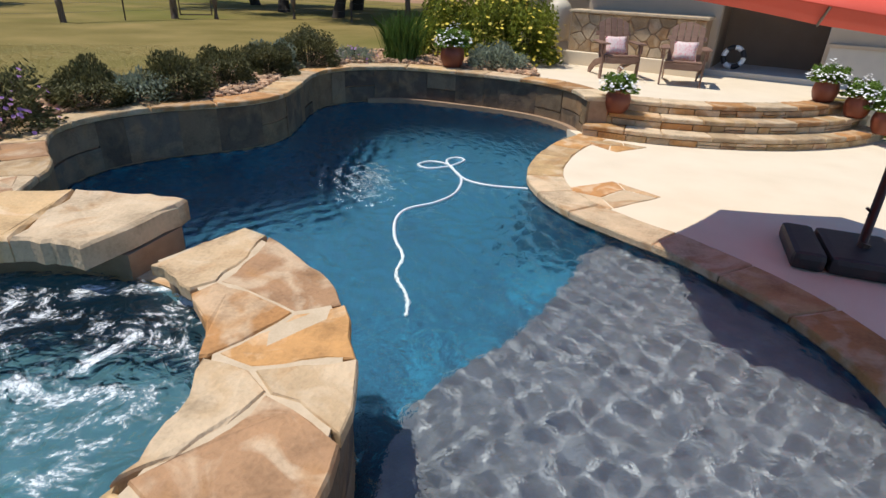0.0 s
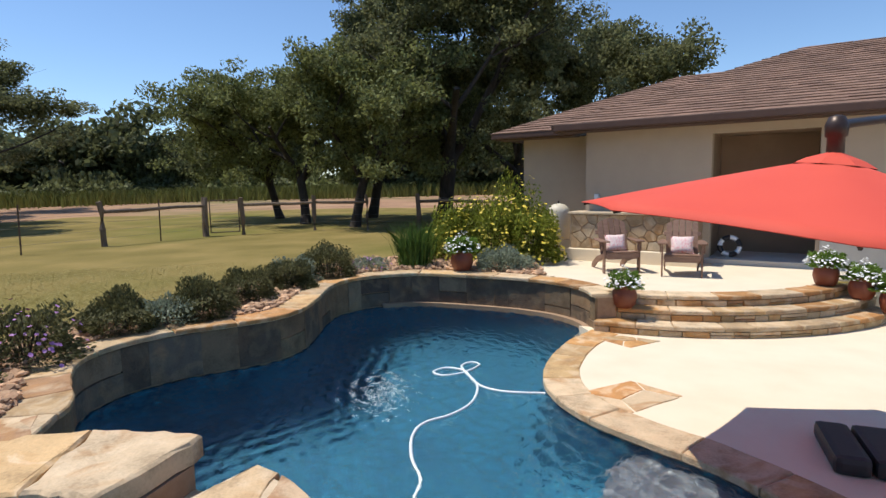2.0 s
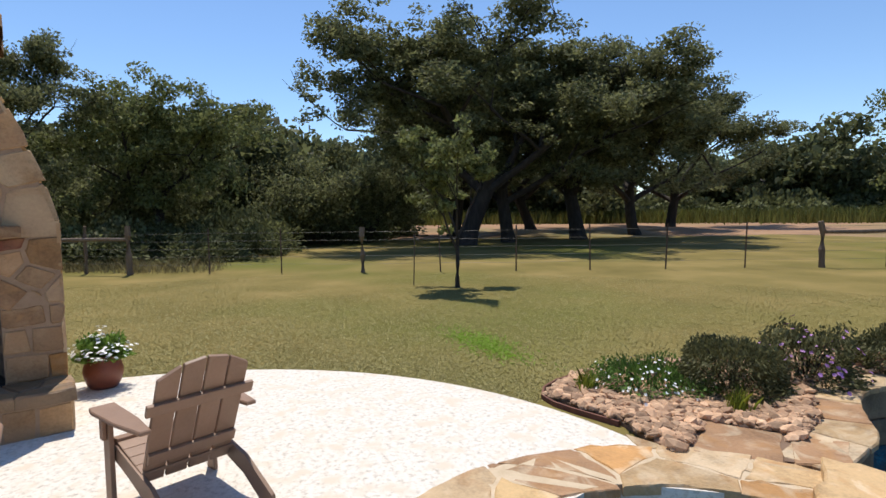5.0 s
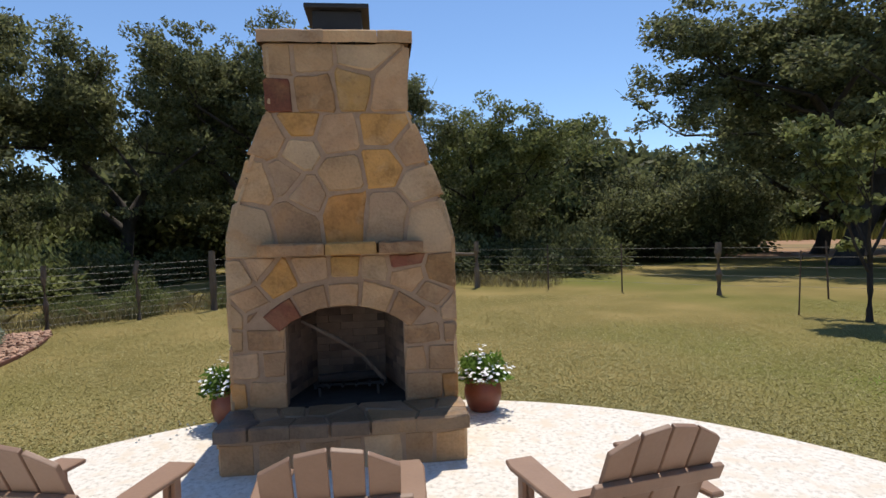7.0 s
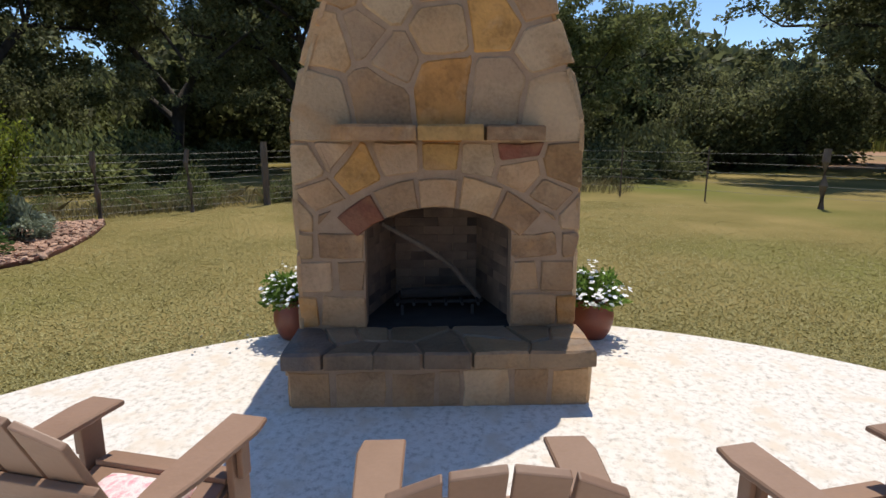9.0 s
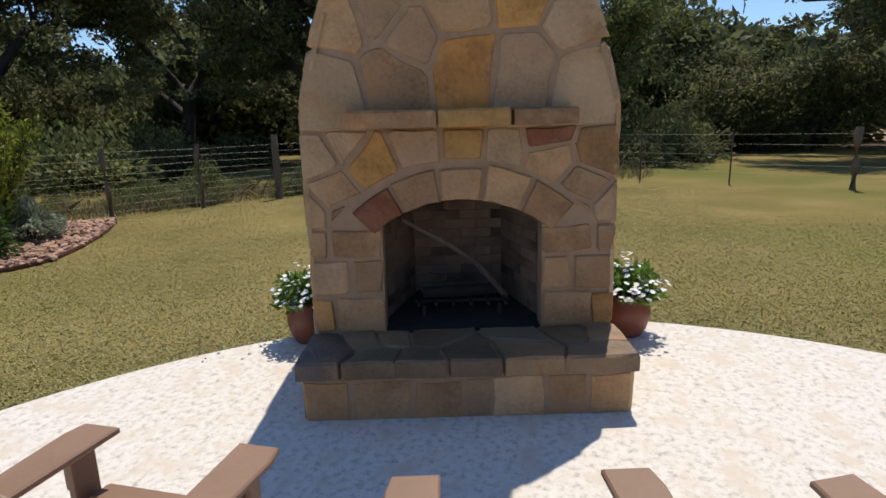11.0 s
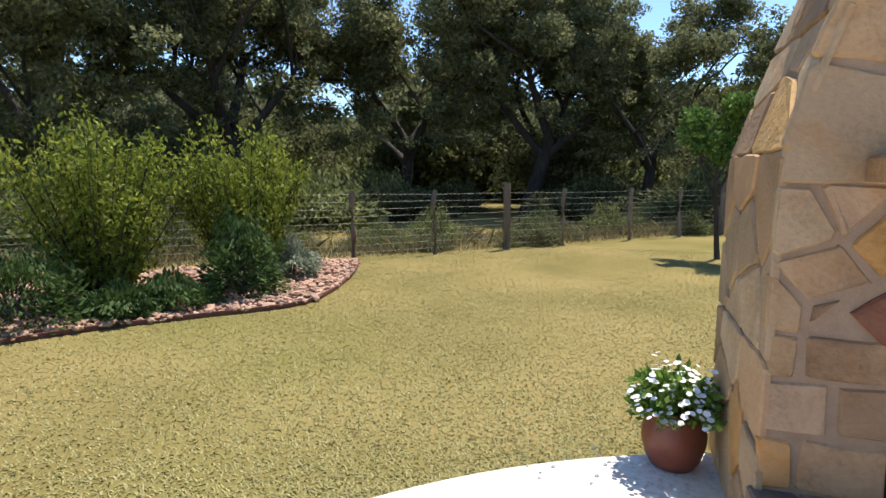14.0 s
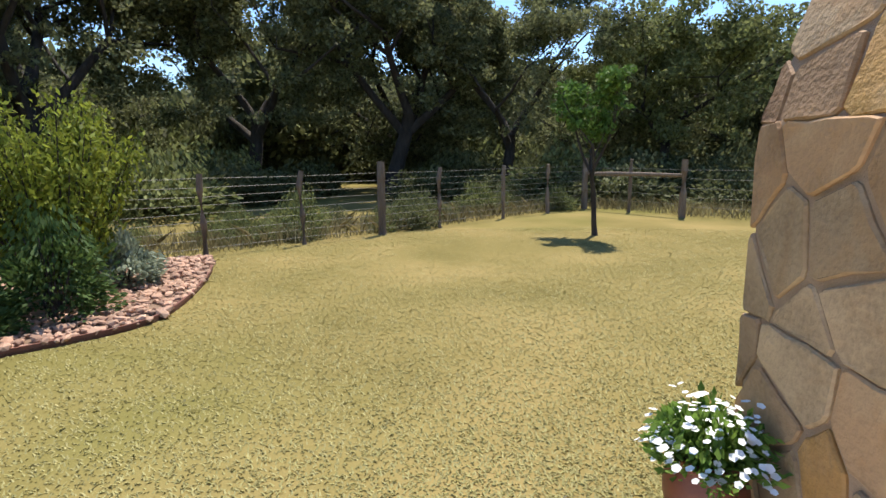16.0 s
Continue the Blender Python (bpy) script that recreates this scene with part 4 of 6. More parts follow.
# firebrick lining, in courses
for k in range(13):
    z0 = 0.345 + 0.066 * k
    o = 0.11 if k % 2 else 0.0
    for sx in (-1, 1):
        y = BF + 0.15 - o
        while y < BB - 0.22:
            y0, y1 = max(y, BF + 0.145), min(y + 0.22, BB - 0.2)
            if y1 - y0 > 0.04:
                t0, t1 = (y0 - BF - 0.14) * 0.28, (y1 - BF - 0.14) * 0.28
                b = bmesh.new()
                vs = [(OP + 0.06 - t0, y0 + 0.003), (OP + 0.06 - t1, y1 - 0.003), (OP + 0.12, y1 - 0.003), (OP + 0.12, y0 + 0.003)]
                prism(b, [(sx * x, yy) for x, yy in vs], z0, z0 + 0.0645)
                piece("firebrick", mesh_from(b, "firebrick", M_BRICK), fire)
            y += 0.22
    x = -OP + 0.02 - o
    while x < OP:
        x0, x1 = max(x, -OP + 0.12), min(x + 0.22, OP - 0.12)
        if x1 - x0 > 0.03:
            piece("firebrick", mesh_from(boxed(x0 + 0.003, x1 - 0.003, BB - 0.25, BB - 0.2, z0, z0 + 0.0645), "firebrick", M_BRICK), fire)
        x += 0.22

front = pose(0, BF + 0.03, 0, 90, 0, 0)     # plane of the front: x, z


def face_stones(poly, nx, ny, thick=0.026, m=front, mat=None, gap=0.026):
    for c in cells(poly, nx, ny, rng, gap, 0.45):
        stone("stone", rounded(c, 0.08), m, thick + rng.uniform(-0.004, 0.008), mat or FIRE[rng.choice("TTTCCCOOBB")], fire, rng, 0.009, 0.008)


def laid(poly, middles, colours, floor=None):
    """Stones of the front, each given by its middle and its kind of limestone."""
    for s, kind, c in zip(middles, colours, seeded(poly, middles, 0.028)):
        if floor:
            c = floor(s, c)
        if len(c) >= 3:
            stone("stone", rounded(c, 0.07), front, 0.027 + rng.uniform(-0.003, 0.008) + (0.006 if kind == "B" else 0), FIRE[kind], fire, rng, 0.01, 0.008)


# arch of five stones
nv = 5
R0 = (OP ** 2 + (CROWN - SPRING) ** 2) / (2 * (CROWN - SPRING))
cz = CROWN - R0
a_max = math.asin(OP / R0) + 0.12
for k in range(nv):
    t0, t1 = -a_max + 2 * a_max * k / nv, -a_max + 2 * a_max * (k + 1) / nv
    g = 0.013
    ri, ro = R0 + 0.004, R0 + 0.19 + rng.uniform(-0.015, 0.02)
    lo_ = [(ri * math.sin(t0 + g + (t1 - t0 - 2 * g) * i / 3), cz + ri * math.cos(t0 + g + (t1 - t0 - 2 * g) * i / 3)) for i in range(4)]
    hi_ = [(ro * math.sin(t0 + g + (t1 - t0 - 2 * g) * i / 3), cz + ro * math.cos(t0 + g + (t1 - t0 - 2 * g) * i / 3)) for i in range(4)]
    stone("arch_stone", lo_ + hi_[::-1], front, 0.036, FIRE["RTTTB"[k]], fire, rng, 0.01, 0.006)


def over_arch(s, c):
    """Keep a stone clear of the arch below it."""
    d = Vector((s[0], s[1] - cz)).normalized()
    r = R0 + 0.225
    return clip(c, d.x * r, cz + d.y * r, -d.x, -d.y)


# upper, tapered part and neck
laid([(-0.885, 1.515), (0.885, 1.515), (0.88, 1.65), (0.79, 2.02), (0.68, 2.34), (0.55, 2.62), (-0.55, 2.62), (-0.68, 2.34), (-0.79, 2.02), (-0.88, 1.65)],
     [(-0.7, 1.76), (-0.36, 1.82), (0.03, 1.87), (0.36, 1.84), (0.68, 1.78), (-0.63, 2.08), (-0.43, 2.13), (-0.27, 1.99), (0.0, 2.14), (0.35, 2.2), (0.62, 2.07), (-0.31, 2.32), (-0.52, 2.42), (-0.03, 2.45), (-0.3, 2.54), (0.35, 2.5), (0.55, 2.33)], "CTOTCTTTTOCCTTOOT")
laid([(-0.55, 2.63), (0.55, 2.63), (0.56, 3.15), (-0.56, 3.15)], [(-0.49, 2.78), (-0.18, 2.8), (0.13, 2.84), (0.4, 2.8), (-0.46, 3.02), (-0.2, 3.04), (0.18, 3.05)], "RBOTTTC")
# between arch and mantel, and beside the arch
laid([(-0.885, 0.975), (0.885, 0.975), (0.885, 1.51), (-0.885, 1.51)],
     [(-0.8, 1.4), (-0.65, 1.47), (-0.5, 1.34), (-0.24, 1.43), (0.03, 1.44), (0.23, 1.42), (0.48, 1.48), (0.5, 1.33), (0.78, 1.38), (-0.72, 1.17), (-0.66, 1.03), (-0.84, 1.05), (0.7, 1.17), (0.64, 1.04), (0.84, 1.05)], "CTOTOCRTBTBTTBT", over_arch)
# jambs, in blocks
for sx in (-1, 1):
    for z0, z1, u, kinds in ((0.345, 0.57, 0.3, "OT"), (0.57, 0.79, 0.55, "TT"), (0.79, 0.965, 0.28, "TB")):
        xs = [0.885, 0.885 - u * 0.44, OP + 0.008]
        for x0, x1, kind in zip(xs, xs[1:], kinds):
            j_ = lambda: rng.uniform(-0.012, 0.012)
            poly = [(sx * (x1 + 0.013) + j_(), z0 + 0.012 + j_()), (sx * (x0 - 0.013) + j_(), z0 + 0.012 + j_()), (sx * (x0 - 0.013) + j_(), z1 - 0.012 + j_()), (sx * (x1 + 0.013) + j_(), z1 - 0.012 + j_())]
            stone("stone", rounded(poly if sx > 0 else poly[::-1], 0.06), front, 0.03 + rng.uniform(-0.003, 0.006), FIRE[kind], fire, rng, 0.01, 0.008)
# mantel of three stones
for x0, x1 in ((-0.61, -0.12), (-0.115, 0.27), (0.275, 0.62)):
    stone("mantel_stone", [(x0, BF - 0.14 + rng.uniform(-0.01, 0.01)), (x1, BF - 0.14 + rng.uniform(-0.01, 0.01)), (x1, BF + 0.04), (x0, BF + 0.04)], Matrix.Translation((0, 0, 1.525)), 0.09, FIRE["B" if x0 < -0.5 or x0 > 0.2 else "O"], fire, rng, 0.012, 0.012)
# side faces
for sx in (-1, 1):
    side = pose(sx * (CW - 0.013), 0, 0, 90, 0, 90 * sx)
    o = -1 if sx < 0 else 1
    flip = lambda p: [(o * y, z) for y, z in p][::1 if o > 0 else -1]
    face_stones(flip([(BF, 0.0), (BB, 0.0), (BB, 0.85), (BF, 0.85)]), 3, 3, m=side)
    face_stones(flip([(BF, 0.86), (BB, 0.86), (BB, 1.64), (BF, 1.64)]), 3, 3, m=side)
    lean = math.degrees(math.atan2(CW - 0.70, 0.52))
    side2 = pose(sx * (CW - 0.013), 0, 1.63, 90 - 0, 0, 90 * sx) @ pose(0, 0, 0, -lean, 0, 0)
    face_stones(flip([(BF, 0.0), (BB, 0.0), (BB, 0.54), (BF, 0.54)]), 3, 2, m=side2)
    lean = math.degrees(math.atan2(0.70 - 0.52, 0.5))
    side3 = pose(sx * (0.70 - 0.013), 0, 2.15, 90, 0, 90 * sx) @ pose(0, 0, 0, -lean, 0, 0)
    face_stones(flip([(BF, 0.0), (BB, 0.0), (BB, 0.52), (BF, 0.52)]), 3, 2, m=side3)
    side4 = pose(sx * (0.52 - 0.013), 0, 0, 90, 0, 90 * sx)
    face_stones(flip([(BF, 2.65), (BB, 2.65), (BB, 3.15), (BF, 3.15)]), 2, 2, m=side4)
# cap
for x0, x1 in ((-0.585, -0.1), (-0.095, 0.31), (0.315, 0.585)):
    stone("cap_stone", [(x0, BF - 0.03), (x1, BF - 0.03), (x1, BB + 0.03), (x0, BB + 0.03)], Matrix.Translation((0, 0, 3.15)), 0.1, M_FIRE, fire, rng, 0.012, 0.01)
# flue
b = boxed(-0.2, 0.2, 0.66, 1.06, 3.25, 3.5, 0.01)
flue = part("flue", b, M_BLACK, fire, "black metal flue box")
part("flue_cap", boxed(-0.26, 0.26, 0.6, 1.12, 3.5, 3.54, 0.01), M_BLACK, flue)
# hearth
part("hearth_core", boxed(-0.86, 0.86, 0.0, BF + 0.03, 0, 0.325), M_MORTAR, fire)
hf = pose(0, 0.02, 0, 90, 0, 0)
xs = [-0.877, -0.62, -0.3, -0.02, 0.12, 0.42, 0.64, 0.877]
for x0, x1 in zip(xs, xs[1:]):
    stone("stone", [(x0 + 0.01, 0.0), (x1 - 0.01, 0.0), (x1 - 0.012, 0.235 - rng.uniform(0, 0.03)), (x0 + 0.012, 0.235 - rng.uniform(0, 0.03))], hf, 0.024, FIRE[rng.choice("TTBC")], fire, rng, 0.01, 0.01)
for sx in (-1, 1):
    face_stones([(-0.0, 0.0), (0.4, 0.0), (0.4, 0.26), (0.0, 0.26)] if sx > 0 else [(-0.4, 0.0), (0, 0.0), (0, 0.26), (-0.4, 0.26)], 1, 2, 0.025, pose(sx * 0.86, 0.01, 0, 90, 0, 90 * sx))
for c in cells([(-0.91, -0.03), (0.91, -0.03), (0.91, BF + 0.03), (-0.91, BF + 0.03)], 6, 2, rng, 0.012, 0.48):
    stone("hearth_stone", c, Matrix.Translation((0, 0, 0.245)), 0.098, M_HEARTH, fire, rng, 0.014, 0.009)
# a charred branch leaning in the firebox, and ash
bm = tube(bmesh.new(), [(-0.36, 0.62, 0.98), (-0.1, 0.7, 0.82), (0.1, 0.78, 0.66), (0.3, 0.8, 0.42)], [0.012, 0.018, 0.016, 0.022], 7)
whole("branch", bm, M_POST, "dry grey branch leaning inside the firebox", "branch", m=FP.copy())
grate = thing("fire_grate", FP @ Matrix.Translation((0, 0.8, 0.345)), "black iron grate with charred wood", "fire grate")
for k in range(6):
    part("bar", boxed(-0.28 + k * 0.11, -0.262 + k * 0.11, -0.16, 0.16, 0.07, 0.09), M_BLACK, grate)
for x in (-0.25, 0.23):
    for y in (-0.14, 0.12):
        part("leg", boxed(x, x + 0.02, y, y + 0.02, 0, 0.07), M_BLACK, grate)
part("crossbar", boxed(-0.3, 0.32, -0.02, 0.0, 0.05, 0.07), M_BLACK, grate)
log = tube(bmesh.new(), [(-0.25, -0.05, 0.13), (0.0, -0.04, 0.135), (0.25, 0.03, 0.125)], [0.035, 0.042, 0.036], 9)
whole("log", log, M_SOOT, "charred log on the grate", "log", m=FP @ Matrix.Translation((0, 0.8, 0.345)))

# ---- plants ----


def blob_points(n, radii, seed, hollow=0.55, flat=0.0, lumpy=1.0):
    """Points in a lumpy half-hollow dome round the origin."""
    rg = np.random.RandomState(seed)
    d = rg.normal(size=(n, 3))
    d /= np.linalg.norm(d, axis=1)[:, None]
    lump = 1 + lumpy * 0.22 * np.sin(d[:, 0] * 5 + seed) * np.cos(d[:, 1] * 6 + seed * 2) + lumpy * 0.15 * np.sin(d[:, 2] * 9 + seed)
    r = (hollow + (1 - hollow) * rg.rand(n) ** 0.6) * lump
    p = d * r[:, None] * np.array(radii)
    p[:, 2] = np.abs(p[:, 2]) + flat
    return p


def grow(bm, rgen, p, d, length, radius, depth, tips, bend=0.35, kids=(2, 3), spread=0.75):
    """One limb and those that fork from it."""
    pts, rad = [p.copy()], [radius]
    k = 4
    for i in range(k):
        d = (d + Vector((rgen.uniform(-1, 1), rgen.uniform(-1, 1), rgen.uniform(-0.6, 0.8))) * bend * 0.4).normalized()
        p = p + d * length / k
        pts.append(p.copy())
        rad.append(radius * (1 - 0.42 * (i + 1) / k))
        if depth <= 1:
            tips.append(p.copy())
    tube(bm, pts, rad, 7 if depth > 1 else 5, caps=depth > 2)
    if depth == 0:
        return
    for _ in range(rgen.randint(*kids)):
        a = Vector((rgen.uniform(-1, 1), rgen.uniform(-1, 1), rgen.uniform(-0.25, 0.75))).normalized()
        nd = (d * (1 - spread * 0.5) + a * spread).normalized()
        grow(bm, rgen, pts[rgen.choice((3, 4, 4))], nd, length * rgen.uniform(0.62, 0.85), rad[-1] * rgen.uniform(0.6, 0.85), depth - 1, tips, bend, kids, spread)


def make_tree(name, seed, height, mat, label, category="tree", leaves=26000, size=0.15, trunk_r=0.3, lean=(0, 0), depth=4, first=0.26, clump=0.62, spread=0.8, clumps=260, droop=0.2):
    """A tree with a forked trunk and a crown of small leaves in clumps, standing at the origin."""
    rgen = random.Random(seed)
    bm, tips = bmesh.new(), []
    p, d = Vector((0, 0, -0.1)), Vector((lean[0], lean[1], 1)).normalized()
    pts, rad = [p], [trunk_r * 1.35]
    for i in range(4):
        d = (d + Vector((rgen.uniform(-0.12, 0.12), rgen.uniform(-0.12, 0.12), 0))).normalized()
        pts.append(pts[-1] + d * height * first / 4)
        rad.append(trunk_r * (1.0 - 0.05 * i))
    tube(bm, pts, rad, 10)
    for k in range(4):
        a = 2 * math.pi * k / 4 + rgen.uniform(-0.5, 0.5)
        nd = (Vector((math.cos(a), math.sin(a), 0)) * spread + d * rgen.uniform(0.5, 1.0)).normalized()
        grow(bm, rgen, pts[rgen.choice((3, 4, 4))], nd, height * 0.27, trunk_r * 0.62, depth - 1, tips, spread=spread)
    tree = thing(name, Matrix.Identity(4), label, category)
    part("trunk", bm, M_BARK, tree, smooth=True)
    zmax = max(t.z for t in tips)
    sc = height / (zmax + clump * 0.6)
    rg = np.random.RandomState(seed)
    t = np.array([tuple(q) for q in tips])
    # twig clumps at the limbs' ends, some drawn in to fill the crown
    nc = clumps
    mid = t.mean(axis=0)
    pick = t[rg.choice(len(t), nc, replace=nc > len(t))]
    pull = rg.rand(nc)[:, None] ** 2.0 * 0.55
    cc = pick + (mid - pick) * pull * np.array((1, 1, 0.6)) + rg.normal(size=(nc, 3)) * clump * 0.3
    hang = rg.rand(nc) < droop
    cc[hang, 2] = cc[hang, 2] * rg.uniform(0.42, 0.9, hang.sum())
    rad = clump * rg.uniform(0.4, 1.0, nc)
    w = rad ** 2
    idx = rg.choice(nc, leaves, p=w / w.sum())
    d = rg.normal(size=(leaves, 3))
    d /= np.linalg.norm(d, axis=1)[:, None]
    c = cc[idx] + d * (rad[idx] * rg.rand(leaves) ** 0.45)[:, None] * np.array((1, 1, 0.62))
    crown = new("crown", leaf_mesh("crown", mat, c, size, seed))
    crown.parent = tree
    for o in tree.children:
        o.scale = (sc, sc, sc)
    return tree


oaks = [make_tree("oak_tree", 11, 11.5, M_OAK, "large live oak with dark trunk and dense small leaves", trunk_r=0.27, lean=(0.2, 0.1), leaves=58000, clumps=620),
        make_tree("oak_tree", 23, 9.5, M_OAK, "spreading live oak with crooked dark limbs", trunk_r=0.22, lean=(-0.2, 0.15), leaves=54000, clumps=600),
        make_tree("oak_tree", 37, 7.5, M_OAK2, "round-crowned young live oak", trunk_r=0.17, lean=(0.1, -0.1), leaves=36000, first=0.3, spread=0.7, clumps=460)]
wood_tree = make_tree("wood_tree", 91, 8.0, M_OAK, "low-branched oak in the dense wood beyond the fence", leaves=20000, size=0.17, clumps=190, trunk_r=0.2, depth=3, clump=1.0, first=0.1, spread=0.95, droop=0.55)
far_tree = make_tree("far_tree", 51, 8.5, M_CEDAR, "distant dark woodland tree", leaves=6500, size=0.38, clumps=80, trunk_r=0.22, depth=3, clump=1.25, first=0.04, spread=1.0)
far_tree2 = make_tree("far_tree", 64, 8.5, M_OAK, "distant oak in the wood edge", leaves=6500, size=0.38, clumps=80, trunk_r=0.24, depth=3, clump=1.2, first=0.08, spread=1.0)
G = LAWN_Z


def plant(src, x, y, s=1.0, turn=0.0, z=G, group="", sz=None):
    o = copy_thing(src, pose(x, y, z, 0, 0, turn))
    o.scale = (s, s, sz or s)
    if group:
        o["group"] = group
    return o


for x, y, k, s, turn in ((-24.6, 11.4, 0, 1.12, 40), (-25.3, 14.2, 1, 1.1, 200), (-25.6, 18.8, 0, 1.05, 150), (-27.0, 24.0, 1, 1.1, 90), (-32, 31.5, 1, 1.15, 10),
                         (-32.5, 14, 1, 1.1, 300), (-36, 22, 0, 1.0, 210),
                         (-0.6, 22.8, 0, 1.03, 275), (-3.9, 21.6, 2, 0.92, 30), (-6.4, 23.2, 2, 0.95, 160), (-9.2, 27.5, 2, 0.95, 250), (-4.5, 27, 2, 1.15, 80), (2.6, 25.5, 1, 1.0, 20), (5.5, 28, 1, 1.1, 120),
                         (-22.9, -12.5, 0, 1.0, 110), (-21, -17.5, 1, 1.1, 60), (-24.2, -8.4, 1, 0.9, 5), (-27.5, -2.4, 2, 1.0, 45), (-15.5, -20, 0, 1.05, 330), (-10, -22, 1, 0.95, 220), (-27, -14, 1, 1.1, 77), (-18, -25, 0, 1.1, 180), (-5.5, -25, 0, 1.0, 10)):
    wide = 1.3 if x < -20 and y > 8 else 1.0
    plant(oaks[k], x, y, s * wide, turn, group="live oaks round the pasture", sz=s)
wr = random.Random(5)
# the wood close behind the fence
for k in range(24):
    x, y = (-29 - wr.uniform(0, 8), -24 + 36 * k / 12 + wr.uniform(-1.2, 1.2)) if k < 12 else (-28 + 26 * (k - 12) / 11 + wr.uniform(-1, 1), -27 - wr.uniform(0, 7))
    plant(wood_tree, x, y, wr.uniform(0.62, 0.88) if y < -4 and k < 12 else wr.uniform(0.55, 0.72) if k >= 12 else wr.uniform(0.55, 0.7), wr.uniform(0, 360), group="wood behind the fence")
for k in range(140):
    a = radians(wr.uniform(62, 282))
    r = wr.uniform(57, 80)
    if 100 < math.degrees(a) < 136:
        r = wr.uniform(64, 90)
    if math.degrees(a) > 168 and k % 2:
        continue
    if math.degrees(a) > 168:
        r = wr.uniform(36, 60)
    x, y = r * math.cos(a), r * math.sin(a)
    plant(far_tree if wr.random() < 0.6 else far_tree2, x, y, wr.uniform(0.75, 1.25), wr.uniform(0, 360), ground_z(x, y) - 0.1, "wood edge beyond the pasture")
wood_tree.matrix_basis = pose(-42, -34, G)
for o in (*oaks, far_tree, far_tree2):
    o.matrix_basis = pose(-60 + oaks.index(o) * 6 if o in oaks else 60, -50 if o in oaks else 55 + (6 if o is far_tree else 0), G)
# undergrowth below the trees
under = [None]
for seed, mat, count, size in ((3, M_CEDAR, 4200, 0.2), (4, M_OAK2, 4200, 0.2), (5, M_CEDAR, 1500, 0.36), (6, M_OAK2, 1500, 0.36)):
    under.append(leaf_mesh("undergrowth_bush", mat, blob_points(count, (1.9, 1.9, 2.1), seed, 0.35), size, seed))
for k in range(115):
    a = wr.uniform(0, 1)
    far = k >= 60
    x, y = (-30 - wr.uniform(0, 8), wr.uniform(-26, 12)) if far and a < 0.5 else (wr.uniform(-34, -4), -24 - wr.uniform(0, 8)) if far else (-21 - wr.uniform(0, 8), wr.uniform(-12, 2)) if a < 0.5 else (wr.uniform(-24, -6), -15 - wr.uniform(0, 8) - 0.0)
    o = new("undergrowth_bush", under[1 + (wr.random() < 0.25)])
    o.matrix_basis = pose(x, y, G - 0.1, 0, 0, wr.uniform(0, 360))
    o.scale = (wr.uniform(1.2, 1.9),) * 2 + (wr.uniform(1.2, 2.2),) if far else (wr.uniform(0.7, 1.2),) * 2 + (wr.uniform(0.4, 0.9),)
    tagged(o, "dense dark undergrowth bush below the oaks", "bush", "undergrowth beyond the fence")


for k in range(175):
    a = radians(wr.uniform(60, 190))
    r = wr.uniform(58, 72)
    o = new("undergrowth_bush", under[3 + (wr.random() < 0.3)])
    o.matrix_basis = pose(r * math.cos(a), r * math.sin(a), ground_z(r * math.cos(a), r * math.sin(a)) - 0.1, 0, 0, wr.uniform(0, 360))
    q = wr.uniform(1.0, 1.9)
    o.scale = (q * 1.2, q * 1.2, q * wr.uniform(0.6, 1.0))
    tagged(o, "dark bush in the far edge of the wood", "bush", "undergrowth of the far wood")


def blades(name, pts, height, width, mat, seed, lean=0.5, flat=0.0):
    """Many single grass blades, each a narrow bent pair of faces."""
    rg = np.random.RandomState(seed)
    p = np.asarray(pts, dtype=float)
    n = len(p)
    a = rg.rand(n) * 2 * np.pi
    h = height * rg.uniform(0.55, 1.3, n)
    l = lean * h * np.where(flat > 0, 0.45 + 0.55 * rg.rand(n), rg.rand(n))
    b = rg.rand(n) * 2 * np.pi
    a = np.where(rg.rand(n) < flat, b + np.pi / 2, a)
    side = np.stack([np.cos(a), np.sin(a), np.zeros(n)], 1) * width * 0.5
    tip = np.stack([np.cos(b) * l, np.sin(b) * l, h], 1)
    mid = tip * np.array((0.35, 0.35, 0.6))
    v = np.stack([p - side, p + side, p + mid + side * 0.7, p + tip, p + mid - side * 0.7], 1).reshape(-1, 3)
    me = bpy.data.meshes.new(name)
    me.vertices.add(n * 5)
    me.vertices.foreach_set("co", v.reshape(-1))
    me.loops.add(n * 5)
    me.loops.foreach_set("vertex_index", np.arange(n * 5, dtype=np.int32))
    me.polygons.add(n)
    me.polygons.foreach_set("loop_start", np.arange(0, n * 5, 5, dtype=np.int32))
    me.update(calc_edges=True)
    me.materials.append(mat)
    return me


# far tall grass and rank grass along the fence
rg = np.random.RandomState(8)
n = 22000
t = rg.rand(n)
ta = np.radians(84 + 92 * t)
tr = 55 + rg.normal(size=n) * 1.8
gxy = np.stack([tr * np.cos(ta), tr * np.sin(ta)], 1)
gz = np.array([ground_z(*p) for p in gxy])
tagged(new("tall_grass", blades("tall_grass", np.concatenate([gxy, gz[:, None]], 1), 1.1, 0.1, M_TALL, 3)), "tall yellowish pasture grass", "grass", kind="stuff")
fence_a = [(-3.0, -14.0), (-6.2, -12.2), (-8.0, -11.15), (-9.68, -10.07), (-11.15, -9.2), (-12.65, -8.35), (-14.0, -7.6), (-16.0, -6.62), (-17.6, -5.75), (-19.0, -4.9)]
